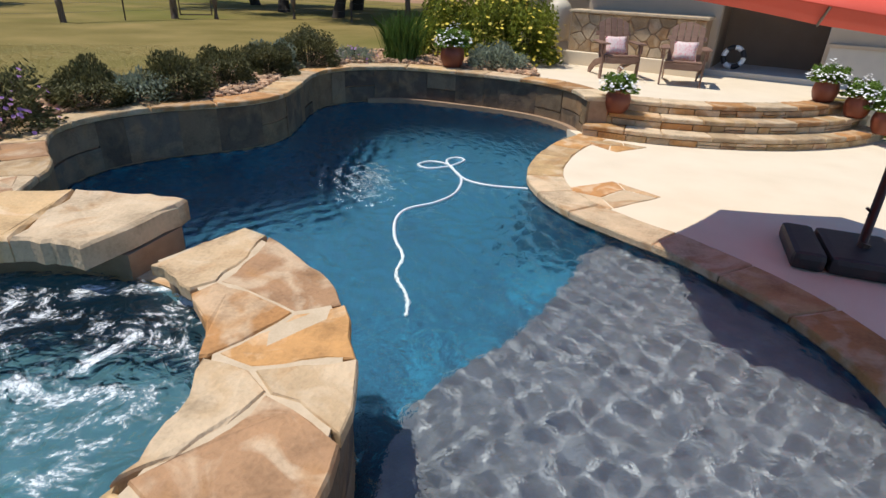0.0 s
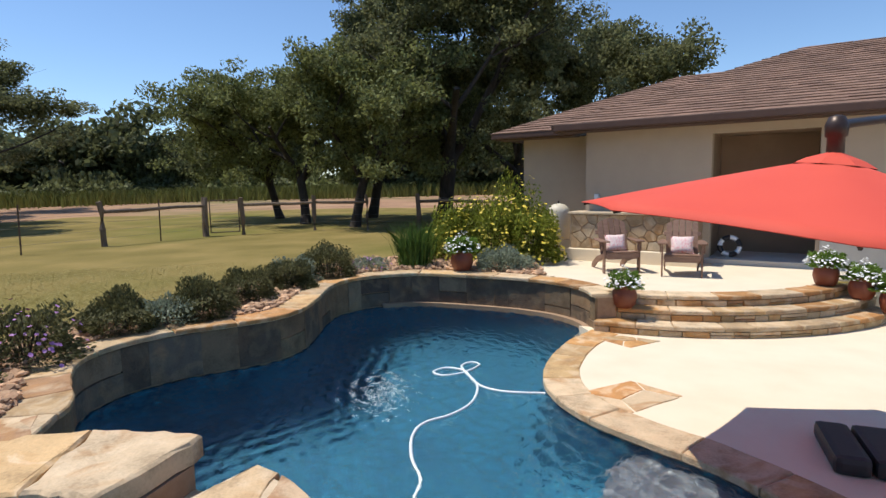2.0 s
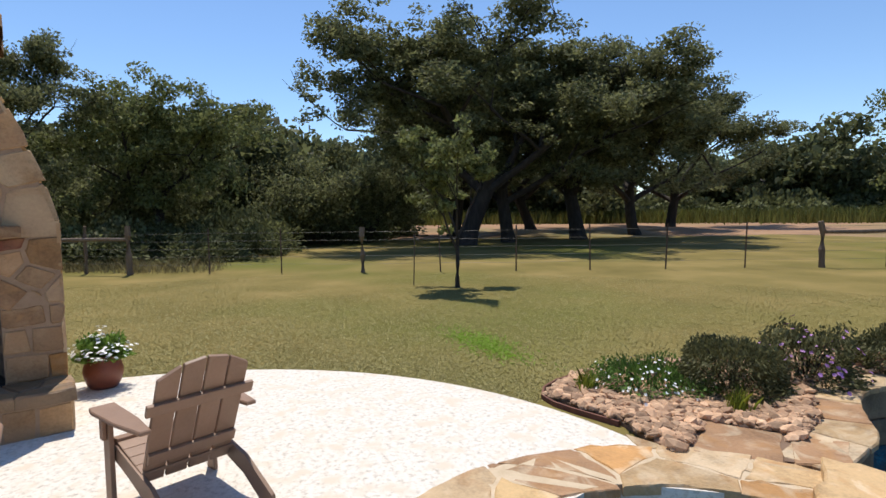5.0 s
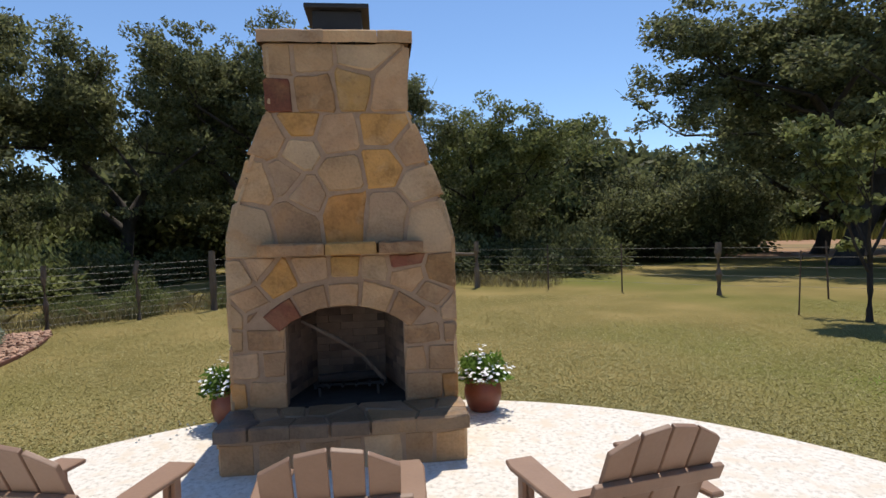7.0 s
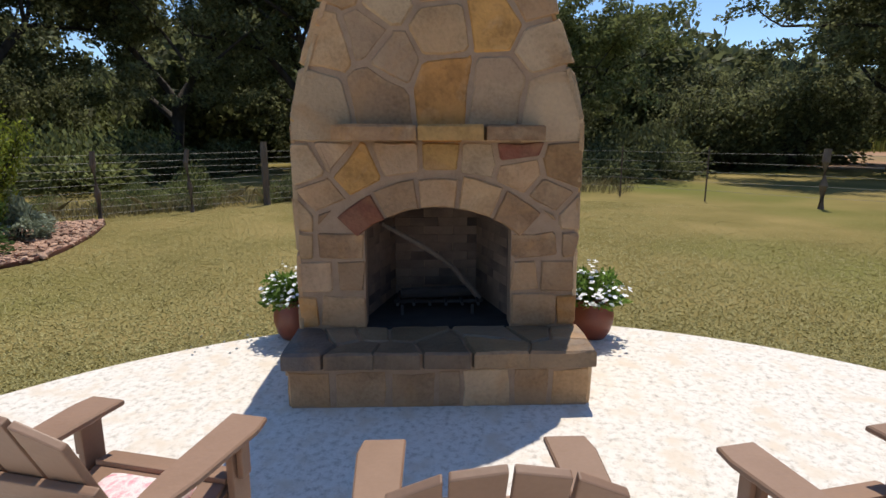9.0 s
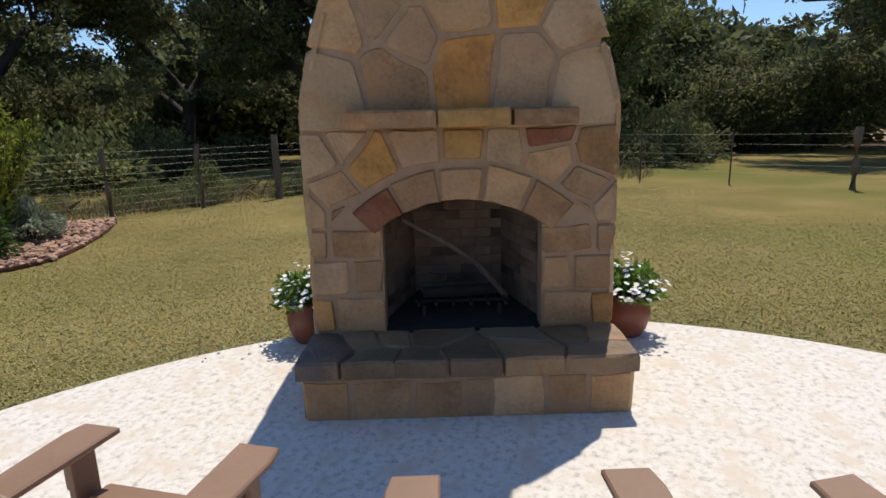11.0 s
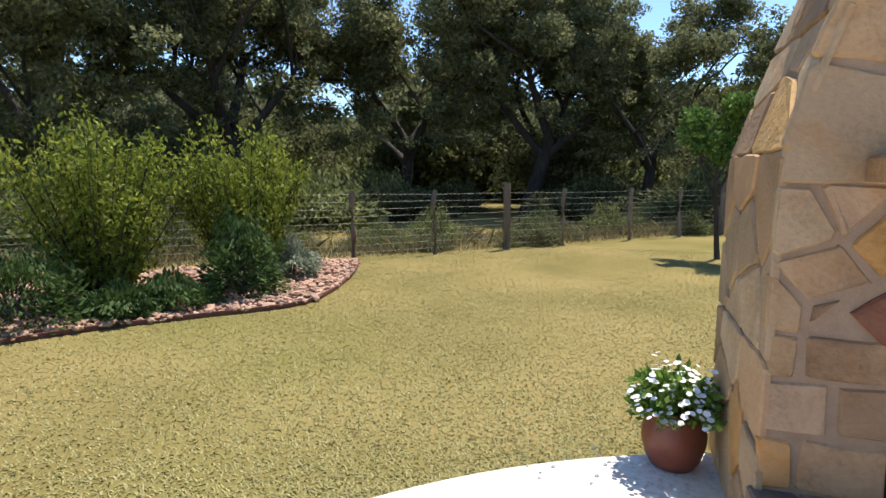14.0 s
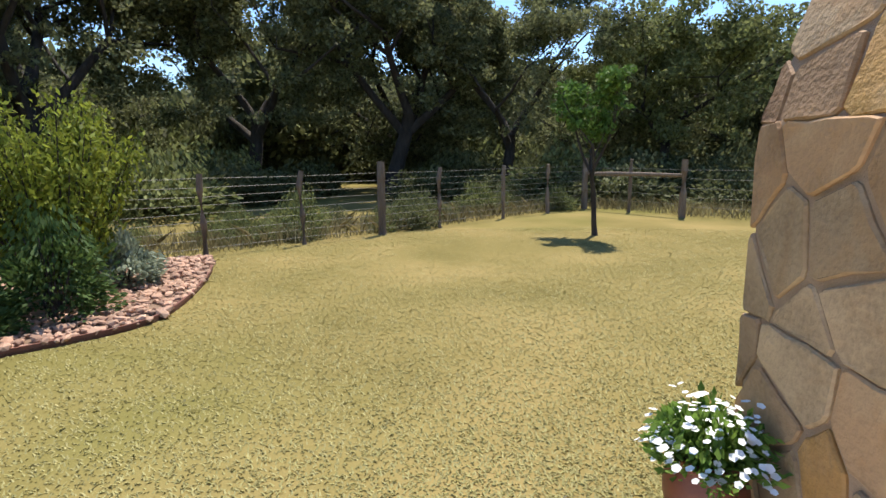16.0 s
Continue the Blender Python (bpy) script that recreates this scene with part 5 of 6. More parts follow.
fence_b = [(-19.0, -4.9), (-18.4, -3.7), (-17.5, -2.45), (-16.64, -0.33), (-15.72, 1.58), (-14.65, 3.7), (-13.75, 5.7), (-12.9, 7.65), (-12.05, 9.5), (-11.2, 11.4), (-10.35, 13.4), (-9.5, 15.3), (-8.75, 16.8), (-8.0, 18.1)]
fence_c = [(-7.0, 18.75), (-5.0, 20.2), (-3.0, 19.95), (-1.1, 19.6), (1.6, 18.6), (4.4, 17.4)]
pts = []
for line, m_ in ((fence_a, 900), (fence_b[:4], 700)):
    for (x0, y0), (x1, y1) in zip(line, line[1:]):
        k = int(math.hypot(x1 - x0, y1 - y0) * m_ / 3)
        u = rg.rand(k)
        o = np.abs(rg.normal(size=k)) * 0.9 + 0.12
        nx, ny = -(y1 - y0), (x1 - x0)
        ln = math.hypot(nx, ny)
        if (nx * (x0 + 4) + ny * (y0 - 0)) < 0:
            nx, ny = -nx, -ny
        pts.append(np.stack([x0 + (x1 - x0) * u + nx / ln * o, y0 + (y1 - y0) * u + ny / ln * o, np.full(k, G)], 1))
tagged(new("rank_grass", blades("rank_grass", np.concatenate(pts), 0.34, 0.014, M_RANK, 4, 1.3)), "rank uncut grass along the fence", "grass", kind="stuff")

for (x0, y0), (x1, y1) in zip(fence_a, fence_a[1:]):
    for _ in range(4):
        u, o_ = wr.random(), wr.uniform(0.3, 2.2)
        ln = math.hypot(x1 - x0, y1 - y0)
        x, y = x0 + (x1 - x0) * u + (y1 - y0) / ln * -abs(o_) * (1 if (y1 - y0) > 0 else -1), y0 + (y1 - y0) * u - abs(o_)
        o = new("weed_bush", under[1 + (wr.random() < 0.6)])
        o.matrix_basis = pose(x, y, G - 0.03, 0, 0, wr.uniform(0, 360))
        q = wr.uniform(0.14, 0.34)
        o.scale = (q, q, q * wr.uniform(0.7, 1.3))
        tagged(o, "scrubby weeds growing behind the wire fence", "weeds", "weeds along the fence")

# lawn blades near the patio
bed_pool = [(-1.95, 2.72), (-2.6, 2.76), (-3.35, 2.56), (-3.75, 3.2), (-3.7, 4.4), (-3.5, 6.0), (-3.0, 7.3), (-2.6, 9.0), (-2.1, 10.8), (-0.9, 12.1), (1.0, 12.7), (2.3, 12.6), (2.35, 11.5), (2.45, 9.9)] + offset_line(wall_line, 0.2)[-8::-1]
edge_west = smooth_line([(-1.6, -9.6), (-3.5, -9.15), (-4.5, -8.87), (-5.4, -8.45), (-6.3, -8.03), (-7.1, -8.2), (-8.5, -9.0), (-9.5, -9.8)], 0.2)
bed_west = edge_west + [(-9.2, -10.2), (-6.0, -12.1), (-1.6, -13.0)]


def lawn_points(n, seed):
    """Blade roots, dense beside the patio and thinning out over the lawn."""
    r_ = np.random.RandomState(seed)
    a, d = r_.uniform(radians(85), radians(275), n), 3.875 + 9.5 * r_.rand(n) ** 1.5
    x, y = -1.763 + d * np.cos(a), -1.237 + d * np.sin(a)
    keep = ~(inside_many(x, y, bed_west) | inside_many(x, y, bed_pool)) & ((x < -3.3) | (y < 0))
    return np.stack([x, y, np.full(n, G)], 1)[keep]


tagged(new("lawn_grass", blades("lawn_grass", lawn_points(300000, 5), 0.011, 0.0105, M_BLADE, 7, 3.2, 1.0)), "short mown lawn grass, green and straw-coloured", "grass", kind="stuff")
wp = [(x, y, G) for x, y in zip(np.random.RandomState(9).normal(-5.5, 0.45, 1500), np.random.RandomState(10).normal(3.0, 0.16, 1500))]
tagged(new("green_grass_patch", blades("green_grass_patch", wp, 0.022, 0.014, M_LUSH, 8, 3.4, 0.9)), "patch of lusher bright green grass", "grass", kind="stuff")


def pebbles(name, poly, count, size, mat, seed, z, label, skip=None):
    """River stones heaped over a bed, joined as one."""
    r_ = random.Random(seed)
    xs, ys = [p[0] for p in poly], [p[1] for p in poly]
    base = bmesh.new()
    bmesh.ops.create_icosphere(base, subdivisions=1, radius=1)
    bv = np.array([tuple(v.co) for v in base.verts])
    base.verts.ensure_lookup_table()
    bf = np.array([[v.index for v in f.verts] for f in base.faces])
    base.free()
    V, F = [], []
    rq = np.random.RandomState(seed)
    px, py = rq.uniform(min(xs), max(xs), count * 6), rq.uniform(min(ys), max(ys), count * 6)
    ok = inside_many(px, py, poly)
    k = 0
    for x, y in zip(px[ok], py[ok]):
        if k >= count:
            break
        if skip and skip(x, y):
            continue
        s = size * r_.uniform(0.5, 1.5)
        m_ = np.array(Euler((r_.uniform(-0.4, 0.4), r_.uniform(-0.4, 0.4), r_.uniform(0, 6.3))).to_matrix())
        sc = np.array((s * r_.uniform(0.8, 1.4), s * r_.uniform(0.6, 1.0), s * r_.uniform(0.35, 0.65)))
        jit = 1 + np.array([r_.uniform(-0.16, 0.16) for _ in range(len(bv))])[:, None]
        V.append((bv * jit * sc) @ m_.T + np.array((x, y, z + s * r_.uniform(0.15, 0.6))))
        F.append(bf + k * len(bv))
        k += 1
    V, F = np.concatenate(V), np.concatenate(F)
    me = bpy.data.meshes.new(name)
    me.from_pydata(V.tolist(), [], F.tolist())
    me.materials.append(mat)
    return tagged(new(name, me), label, "gravel", kind="stuff")


whole("garden_bed", prism(bmesh.new(), bed_pool, -0.25, 0.0), M_BEDSOIL, "earth of the garden bed along the pool wall", "garden bed", "structure")
over_coping = lambda x, y: min(math.hypot(x - p[0], y - p[1]) for p in wall_line[::2]) < 0.36 or inside(x, y, pool_poly)
pebbles("gravel", bed_pool[:5] + [(-3.4, 5.0), (-1.4, 4.6), (-1.7, 3.7)], 3000, 0.05, M_ROCK, 3, 0.0, "tan and reddish river stones in the garden bed", lambda x, y: over_coping(x, y) or inside(x, y, [(-2.33, 3.36), (-1.86, 3.7), (-1.4, 3.3), (-1.9, 2.75)]))
pebbles("gravel", bed_pool[4:14] + offset_line(wall_line, 0.2)[-8:14:-1], 3600, 0.048, M_ROCK, 4, 0.0, "tan river stones between the shrubs", over_coping)
whole("garden_bed_west", prism(bmesh.new(), bed_west, -0.25, G + 0.03), M_BEDSOIL, "earth of the shrub bed beside the lawn", "garden bed", "structure")
pebbles("gravel", bed_west, 5600, 0.045, M_MULCH, 5, G + 0.03, "pinkish gravel in the shrub bed")
tagged(part("edging", wall_band(edge_west, G - 0.1, G + 0.06, 0.025), M_EDGE), "rust-red steel edging of the shrub bed", "edging", kind="structure")
tagged(part("edging", wall_band(smooth_line([(-2.55, 2.74), (-3.35, 2.54), (-3.78, 3.2), (-3.72, 4.4), (-3.52, 6.0), (-3.02, 7.3)], 0.2), G - 0.1, G + 0.045, 0.02), M_EDGE), "rust-red steel edging of the garden bed", "edging", kind="structure")


def shrub(name, x, y, rad, h, mat, label, seed, leaves=4200, size=0.06, z=0.0, flowers=None, nf=0, aspect=0.45, hollow=0.62, up=0.1, fs=0.03, lumpy=1.0):
    s = thing(name, pose(x, y, z, 0, 0, seed * 37 % 360), label, "shrub")
    c = new("foliage", leaf_mesh("foliage", mat, blob_points(leaves, (rad, rad, h), seed, hollow, lumpy=lumpy), size, seed, aspect=aspect, up=up))
    c.parent = s
    bm = bmesh.new()
    r_ = random.Random(seed)
    for _ in range(9):
        a, q = r_.uniform(0, 6.3), r_.uniform(0.2, 0.7)
        tube(bm, [(0.04 * math.cos(a), 0.04 * math.sin(a), -0.02), (rad * q * 0.5 * math.cos(a), rad * q * 0.5 * math.sin(a), h * 0.45), (rad * q * math.cos(a), rad * q * math.sin(a), h * 0.85)], [0.014, 0.01, 0.005], 5)
    part("stem", bm, M_BARK, s)
    if flowers:
        f = new("blossom", flower_mesh(blob_points(nf, (rad * 1.02, rad * 1.02, h * 1.04), seed + 1, 0.93), fs, flowers, seed))
        f.parent = s
        tagged(f, kind="stuff")
    tagged(c, kind="stuff")
    return s


def flower_mesh(pts, r, mat, seed):
    """Five-petalled open flowers, joined."""
    r_ = random.Random(seed)
    V, F = [], []
    for p in pts:
        p = Vector(p)
        nrm = (Vector((p.x, p.y, abs(p.z) + 0.15)).normalized() + Vector((r_.uniform(-0.4, 0.4), r_.uniform(-0.4, 0.4), 0.3))).normalized()
        a = nrm.orthogonal().normalized()
        b = nrm.cross(a)
        s = r * r_.uniform(0.75, 1.2)
        k0 = len(V)
        V.append(p)
        for k in range(10):
            t = 2 * math.pi * k / 10
            q = s if k % 2 == 0 else s * 0.84
            V.append(p + (a * math.cos(t) + b * math.sin(t)) * q + nrm * s * 0.15)
        for k in range(10):
            F.append((k0, k0 + 1 + k, k0 + 1 + (k + 1) % 10))
    me = bpy.data.meshes.new("flowers")
    me.from_pydata([tuple(v) for v in V], [], F)
    me.materials.append(mat)
    return me


# shrubs along the pool wall
shrub("shrub", -2.75, 4.15, 0.5, 0.5, M_ROSEMARY, "dark grey-green mounded shrub in the gravel bed", 1, 14000, 0.036, hollow=0.7, lumpy=0.5)
shrub("lantana", -2.75, 5.15, 0.5, 0.52, M_ROSEMARY, "shrub with small purple flowers beside the coping", 2, 4500, 0.05, flowers=M_PURPLE, nf=80, fs=0.022)
for k, (x, y, r_, h) in enumerate(((-2.6, 6.3, 0.42, 0.42), (-2.0, 6.95, 0.4, 0.45), (-1.85, 7.9, 0.42, 0.44), (-1.6, 8.9, 0.4, 0.42), (-1.35, 10.0, 0.48, 0.55))):
    shrub("shrub", x, y, r_, h, M_ROSEMARY, "dark round clipped shrub beside the pool wall", 5 + k, 10000, 0.04, hollow=0.66, lumpy=0.75)["group"] = "shrubs along the pool wall"
shrub("ground_cover", -3.15, 3.55, 0.55, 0.24, M_GREEN, "low green ground cover with tiny white flowers", 12, 5000, 0.04, flowers=M_PETAL, nf=130, fs=0.014)
shrub("ground_cover", -2.25, 6.6, 0.35, 0.3, M_SAGE, "low grey-green plant between the shrubs", 13, 2500, 0.045)
shrub("ground_cover", -1.75, 9.5, 0.45, 0.4, M_SAGE, "feathery grey-green plant in the bed", 14, 3000, 0.05)
shrub("lantana", -0.75, 10.75, 0.38, 0.22, M_SAGE, "low plant with faded purple flowers", 15, 2600, 0.04, flowers=M_PURPLE, nf=70, fs=0.018)
shrub("silver_shrub", 1.75, 10.75, 0.5, 0.36, M_SAGE, "silvery dusty-leaved low shrub", 16, 6000, 0.05)
for k, (x, y, r_, h) in enumerate(((1.5, 12.1, 0.8, 1.25), (2.3, 11.9, 0.65, 1.0), (0.7, 12.2, 0.6, 1.0), (2.0, 12.5, 0.8, 1.45))):
    shrub("flowering_shrub", x, y, r_, h, M_YGREEN, "tall shrub covered with yellow flowers", 20 + k, 6500, 0.07, flowers=M_YELLOW, nf=260, fs=0.035)["group"] = "yellow flowering shrubs by the house"
rg2 = np.random.RandomState(31)
gp = np.stack([rg2.normal(0.05, 0.13, 900), rg2.normal(11.05, 0.13, 900), np.zeros(900)], 1)
tagged(new("clump_grass", blades("clump_grass", gp, 0.72, 0.014, M_GREEN, 12, 0.75)), "upright clump of green ornamental grass", "grass")
for k, (x, y) in enumerate(((-3.25, 2.95), (-2.3, 3.75))):
    gp = np.stack([rg2.normal(x, 0.04, 120), rg2.normal(y, 0.04, 120), np.zeros(120)], 1)
    tagged(new("weed_tuft", blades("weed_tuft", gp, 0.2, 0.01, M_YGREEN, 13 + k, 0.8)), "small tuft of weeds in the gravel", "weed")
# low plants beyond the steps
shrub("ground_cover", 8.1, 8.9, 0.7, 0.35, M_GREEN, "bright green low plants beside the steps", 40, 5000, 0.06, z=DECK_Z - 0.08)
shrub("ground_cover", 9.0, 8.3, 0.8, 0.35, M_GREEN, "bright green low plants beside the steps", 41, 5000, 0.06, z=DECK_Z - 0.08)
# western shrub bed
for k, (x, y, r_, h) in enumerate(((-5.2, -10.2, 1.05, 2.35), (-6.9, -9.6, 1.0, 2.3), (-3.0, -11.3, 1.0, 1.7))):
    s = thing("tall_shrub", pose(x, y, G + 0.03), "tall upright shrub with yellow-green leaf tips", "shrub", "shrubs in the western bed")
    rgen = random.Random(60 + k)
    bm, ends = bmesh.new(), []
    for _ in range(46):
        a, q = rgen.uniform(0, 6.3), rgen.uniform(0.1, 1.0) ** 0.7
        top = Vector((r_ * q * math.cos(a), r_ * q * math.sin(a), h * rgen.uniform(0.72, 1.05) * (1 - 0.28 * q * q)))
        m1 = top * 0.5 + Vector((0, 0, -0.15))
        base = Vector((0.16 * math.cos(a), 0.16 * math.sin(a), -0.03))
        tube(bm, [base, m1, top], [0.022, 0.013, 0.004], 5)
        for u in np.linspace(0.22, 1.0, 34):
            ends.append(base.lerp(m1, u * 2) if u < 0.5 else m1.lerp(top, u * 2 - 1))
    part("stem", bm, M_BARK, s)
    r3 = np.random.RandomState(70 + k)
    e = np.array([tuple(v) for v in ends])
    c = np.repeat(e, 9, axis=0) + r3.normal(size=(len(e) * 9, 3)) * 0.075
    f_ = new("foliage", leaf_mesh("foliage", M_YGREEN, c, 0.08, 80 + k, aspect=0.42, up=1.2))
    f_.parent = s
for k, (x, y, r_, h) in enumerate(((-4.1, -9.7, 0.7, 0.75), (-6.3, -8.95, 0.5, 0.95), (-5.4, -9.1, 0.45, 0.35), (-7.6, -9.5, 0.4, 0.55), (-4.9, -9.15, 0.4, 0.3), (-2.6, -10.2, 0.8, 0.9))):
    shrub("low_shrub", x, y, r_, h, M_FERN if k != 3 else M_SAGE, "bushy dark green shrub with feathery leaves" if k != 3 else "thin dry brownish shrub at the bed's tip", 90 + k, 3600, 0.075, G + 0.03)
# young trees on the lawn
sap = make_tree("young_tree", 77, 3.8, M_OAK2, "slender young tree on the lawn", leaves=4200, size=0.13, clumps=90, droop=0.1, trunk_r=0.045, depth=3, first=0.3, clump=0.26, spread=0.4)
sap.matrix_basis = pose(-10.6, 4.85, G)
sap2 = make_tree("young_tree", 78, 3.25, M_GREEN, "young tree with a thin straight trunk on the lawn", leaves=2600, size=0.12, clumps=60, droop=0.0, trunk_r=0.05, depth=3, first=0.4, clump=0.24, spread=0.45)
sap2.matrix_basis = pose(-13.64, -4.33, G)
stake = whole("stake", tube(bmesh.new(), [(0, 0, 0), (0.06, 0.02, 1.2)], 0.014, 6), M_STEEL, "thin steel stake leaning beside the young tree", "stake", m=pose(-11.37, 4.08, G))

# ---- fence ----
fence = thing("fence", I4, "rustic wire fence on weathered cedar and steel posts", "fence")
pr = random.Random(12)


def fence_post(x, y, h, r, wood=True):
    b = bmesh.new()
    if wood:
        tube(b, [(0, 0, -0.1), (pr.uniform(-0.01, 0.01), 0, h * 0.4), (pr.uniform(-0.03, 0.03), pr.uniform(-0.02, 0.02), h * 0.8), (pr.uniform(-0.05, 0.05), 0, h)], [r * 1.1, r, r * 0.95, r * 0.85], 9)
    else:
        box(b, -0.02, 0.02, -0.004, 0.004, -0.1, h)
        box(b, -0.004, 0.004, 0.004, 0.03, -0.1, h)
    o = part("post", b, M_POST if wood else M_STEEL, fence, "weathered cedar post" if wood else "rusty steel post")
    o.matrix_basis = pose(x, y, G, 0, pr.uniform(-2, 2), pr.uniform(0, 360))


def run(line, wires, z0, z1, posts):
    for k, (x, y) in enumerate(line):
        big, h = posts(k)
        fence_post(x, y, h, 0.085 if big == 2 else 0.055, big > 0)
    for z in np.linspace(z0, z1, wires):
        part("wire", tube(bmesh.new(), [(x, y, G + z + 0.01 * math.sin(k * 3 + z * 9)) for k, (x, y) in enumerate(line)], 0.003, 4), M_WIRE, fence)


def rail(p, q, z=1.0):
    m_ = [Vector((p[0], p[1], G + z)).lerp(Vector((q[0], q[1], G + z)), u) + Vector((0, 0, pr.uniform(-0.03, 0.03))) for u in (0, 0.35, 0.7, 1)]
    part("rail", tube(bmesh.new(), m_, [0.05, 0.055, 0.05, 0.045], 8), M_POST, fence, "weathered log rail")


run(fence_a, 9, 0.12, 1.2, lambda k: (2 if k in (5, 9) else 1, 1.42 if k in (5, 9) else 1.28))
run(fence_b[:3], 5, 0.3, 1.15, lambda k: (2 if k != 1 else 1, 1.4))
run(fence_b[2:], 5, 0.25, 1.15, lambda k: (2 if k in (3, 9, 11) else 0, 1.28))
run(fence_c, 4, 0.3, 1.1, lambda k: (2 if k in (0, 1, 3) else 1, 1.25))
fence_post(-8.05, 18.2, 1.3, 0.1)
for p, q in ((fence_b[-3], fence_b[-1]), (fence_c[0], fence_c[1]), (fence_c[1], fence_c[2]), (fence_c[3], fence_c[4]), (fence_b[0], fence_b[2])):
    rail(p, q)
gate = thing("gate", pose(-7.95, 18.2, G, 0, 0, 30), "narrow steel-framed wire gate between log posts", "gate")
for x in (0.08, 0.98):
    part("stile", tube(bmesh.new(), [(x, 0, 0.1), (x, 0, 1.2)], 0.018, 8), M_STEEL, gate)
for z in (0.12, 1.18):
    part("bar", tube(bmesh.new(), [(0.08, 0, z), (0.98, 0, z)], 0.018, 8), M_STEEL, gate)
for k in range(6):
    part("wire", tube(bmesh.new(), [(0.08, 0, 0.27 + k * 0.15), (0.98, 0, 0.27 + k * 0.15)], 0.004, 4), M_WIRE, gate)

# ---- chairs ----


def board(bm, x0, x1, y0, y1, z0, z1, m=None):
    box(bm, x0, x1, y0, y1, z0, z1, 0.006, m)
    return bm


def adirondack(name, mat, label, group, slats=4, curved=True):
    """A slatted garden armchair; it faces -y, its seat's middle above the origin."""
    c = thing(name, I4, label, "chair", group)
    back = Matrix.Translation((0, 0.06, 0.28)) @ pose(0, 0, 0, -24, 0, 0)
    w = 0.52 / slats
    for k in range(slats):
        x0 = -0.26 + w * k + 0.006
        xm = x0 + w / 2 - 0.006
        top = 0.70 - (0.1 * (xm / 0.26) ** 2 if curved else 0.02)
        b = bmesh.new()
        box(b, x0, x0 + w - 0.012, -0.012, 0.012, -0.08, top, 0.005)
        for v in b.verts:
            if v.co.z > 0.4 and curved:
                v.co.z += 0.1 * ((xm / 0.26) ** 2 - (v.co.x / 0.26) ** 2)
        o = part("back_slat", b, mat, c)
        o.matrix_basis = back
    for z in (0.1, 0.44):
        o = part("back_rail", board(bmesh.new(), -0.3 if z > 0.3 else -0.25, 0.3 if z > 0.3 else 0.25, 0.014, 0.04, z - 0.035, z + 0.035), mat, c)
        o.matrix_basis = back
    for k in range(5):
        u = k / 4
        o = part("seat_slat", board(bmesh.new(), -0.27, 0.27, -0.045, 0.045, -0.011, 0.011), mat, c)
        o.matrix_basis = pose(0, -0.3 + u * 0.34, 0.37 - u * 0.09, -13 + (20 if k == 0 else 0), 0, 0)
    for sx in (-1, 1):
        b = bmesh.new()
        prof = [(-0.36, 0.28), (-0.34, 0.37), (0.22, 0.245), (0.5, 0.09), (0.53, 0.0), (0.42, 0.0), (0.2, 0.13), (-0.1, 0.22)]
        lo = [b.verts.new((sx * 0.27 - 0.012, y, z)) for y, z in prof]
        hi = [b.verts.new((sx * 0.27 + 0.012, y, z)) for y, z in prof]
        b.faces.new(lo)
        b.faces.new(list(reversed(hi)))
        for i in range(len(prof)):
            j = (i + 1) % len(prof)
            b.faces.new((lo[j], lo[i], hi[i], hi[j]))
        bmesh.ops.recalc_face_normals(b, faces=b.faces[:])
        part("side_rail", b, mat, c)
        part("front_leg", board(bmesh.new(), sx * 0.305 - 0.014, sx * 0.305 + 0.014, -0.33, -0.235, 0, 0.545), mat, c)
        b = bmesh.new()
        ap = [(sx * 0.23, -0.38), (sx * 0.37, -0.38), (sx * 0.385, -0.3), (sx * 0.37, 0.0), (sx * 0.33, 0.25), (sx * 0.27, 0.25), (sx * 0.24, 0.0)]
        prism(b, ap, 0.546, 0.572)
        bmesh.ops.bevel(b, geom=[e for e in b.edges if abs(e.verts[0].co.z - e.verts[1].co.z) < 1e-5 and len(e.link_faces) == 2 and e.calc_face_angle(0) > 0.5], offset=0.006, segments=1, affect="EDGES")
        part("armrest", b, mat, c)
        part("arm_bracket", board(bmesh.new(), sx * 0.335 - 0.012, sx * 0.335 + 0.012, -0.3, -0.25, 0.4, 0.545), mat, c)
    part("front_apron", board(bmesh.new(), -0.26, 0.26, -0.355, -0.335, 0.25, 0.345), mat, c)
    return c


tan = adirondack("garden_chair", M_CHAIR, "tan composite slatted garden armchair facing the fireplace", "chairs round the fireplace")
CH = ((-2.603, -0.386, 116.8), (-2.281, -1.555, 105.8), (-2.226, -2.775, 90.5))
tan.matrix_basis = pose(CH[0][0], CH[0][1], 0, 0, 0, CH[0][2] + 180)
for x, y, a in CH[1:]:
    copy_thing(tan, pose(x, y, 0, 0, 0, a + 180))


def cushion(bm, w, h, d):
    bmesh.ops.create_grid(bm, x_segments=8, y_segments=8, size=0.5)
    top = bm.verts[:]
    r = bmesh.ops.duplicate(bm, geom=bm.faces[:])
    bot = [v for v in r["geom"] if isinstance(v, bmesh.types.BMVert)]
    for vs, s in ((top, 1), (bot, -1)):
        for v in vs:
            u, t = v.co.x * 2, v.co.y * 2
            bulge = ((1 - u ** 4) * (1 - t ** 4)) ** 0.6
            pin = 1 - 0.08 * (1 - abs(u)) * abs(t) - 0.08 * (1 - abs(t)) * abs(u)
            v.co = Vector((v.co.x * w * pin, v.co.y * h * pin, s * d * 0.5 * bulge))
    bmesh.ops.remove_doubles(bm, verts=bm.verts[:], dist=0.001)
    bmesh.ops.recalc_face_normals(bm, faces=bm.faces[:])
    return bm


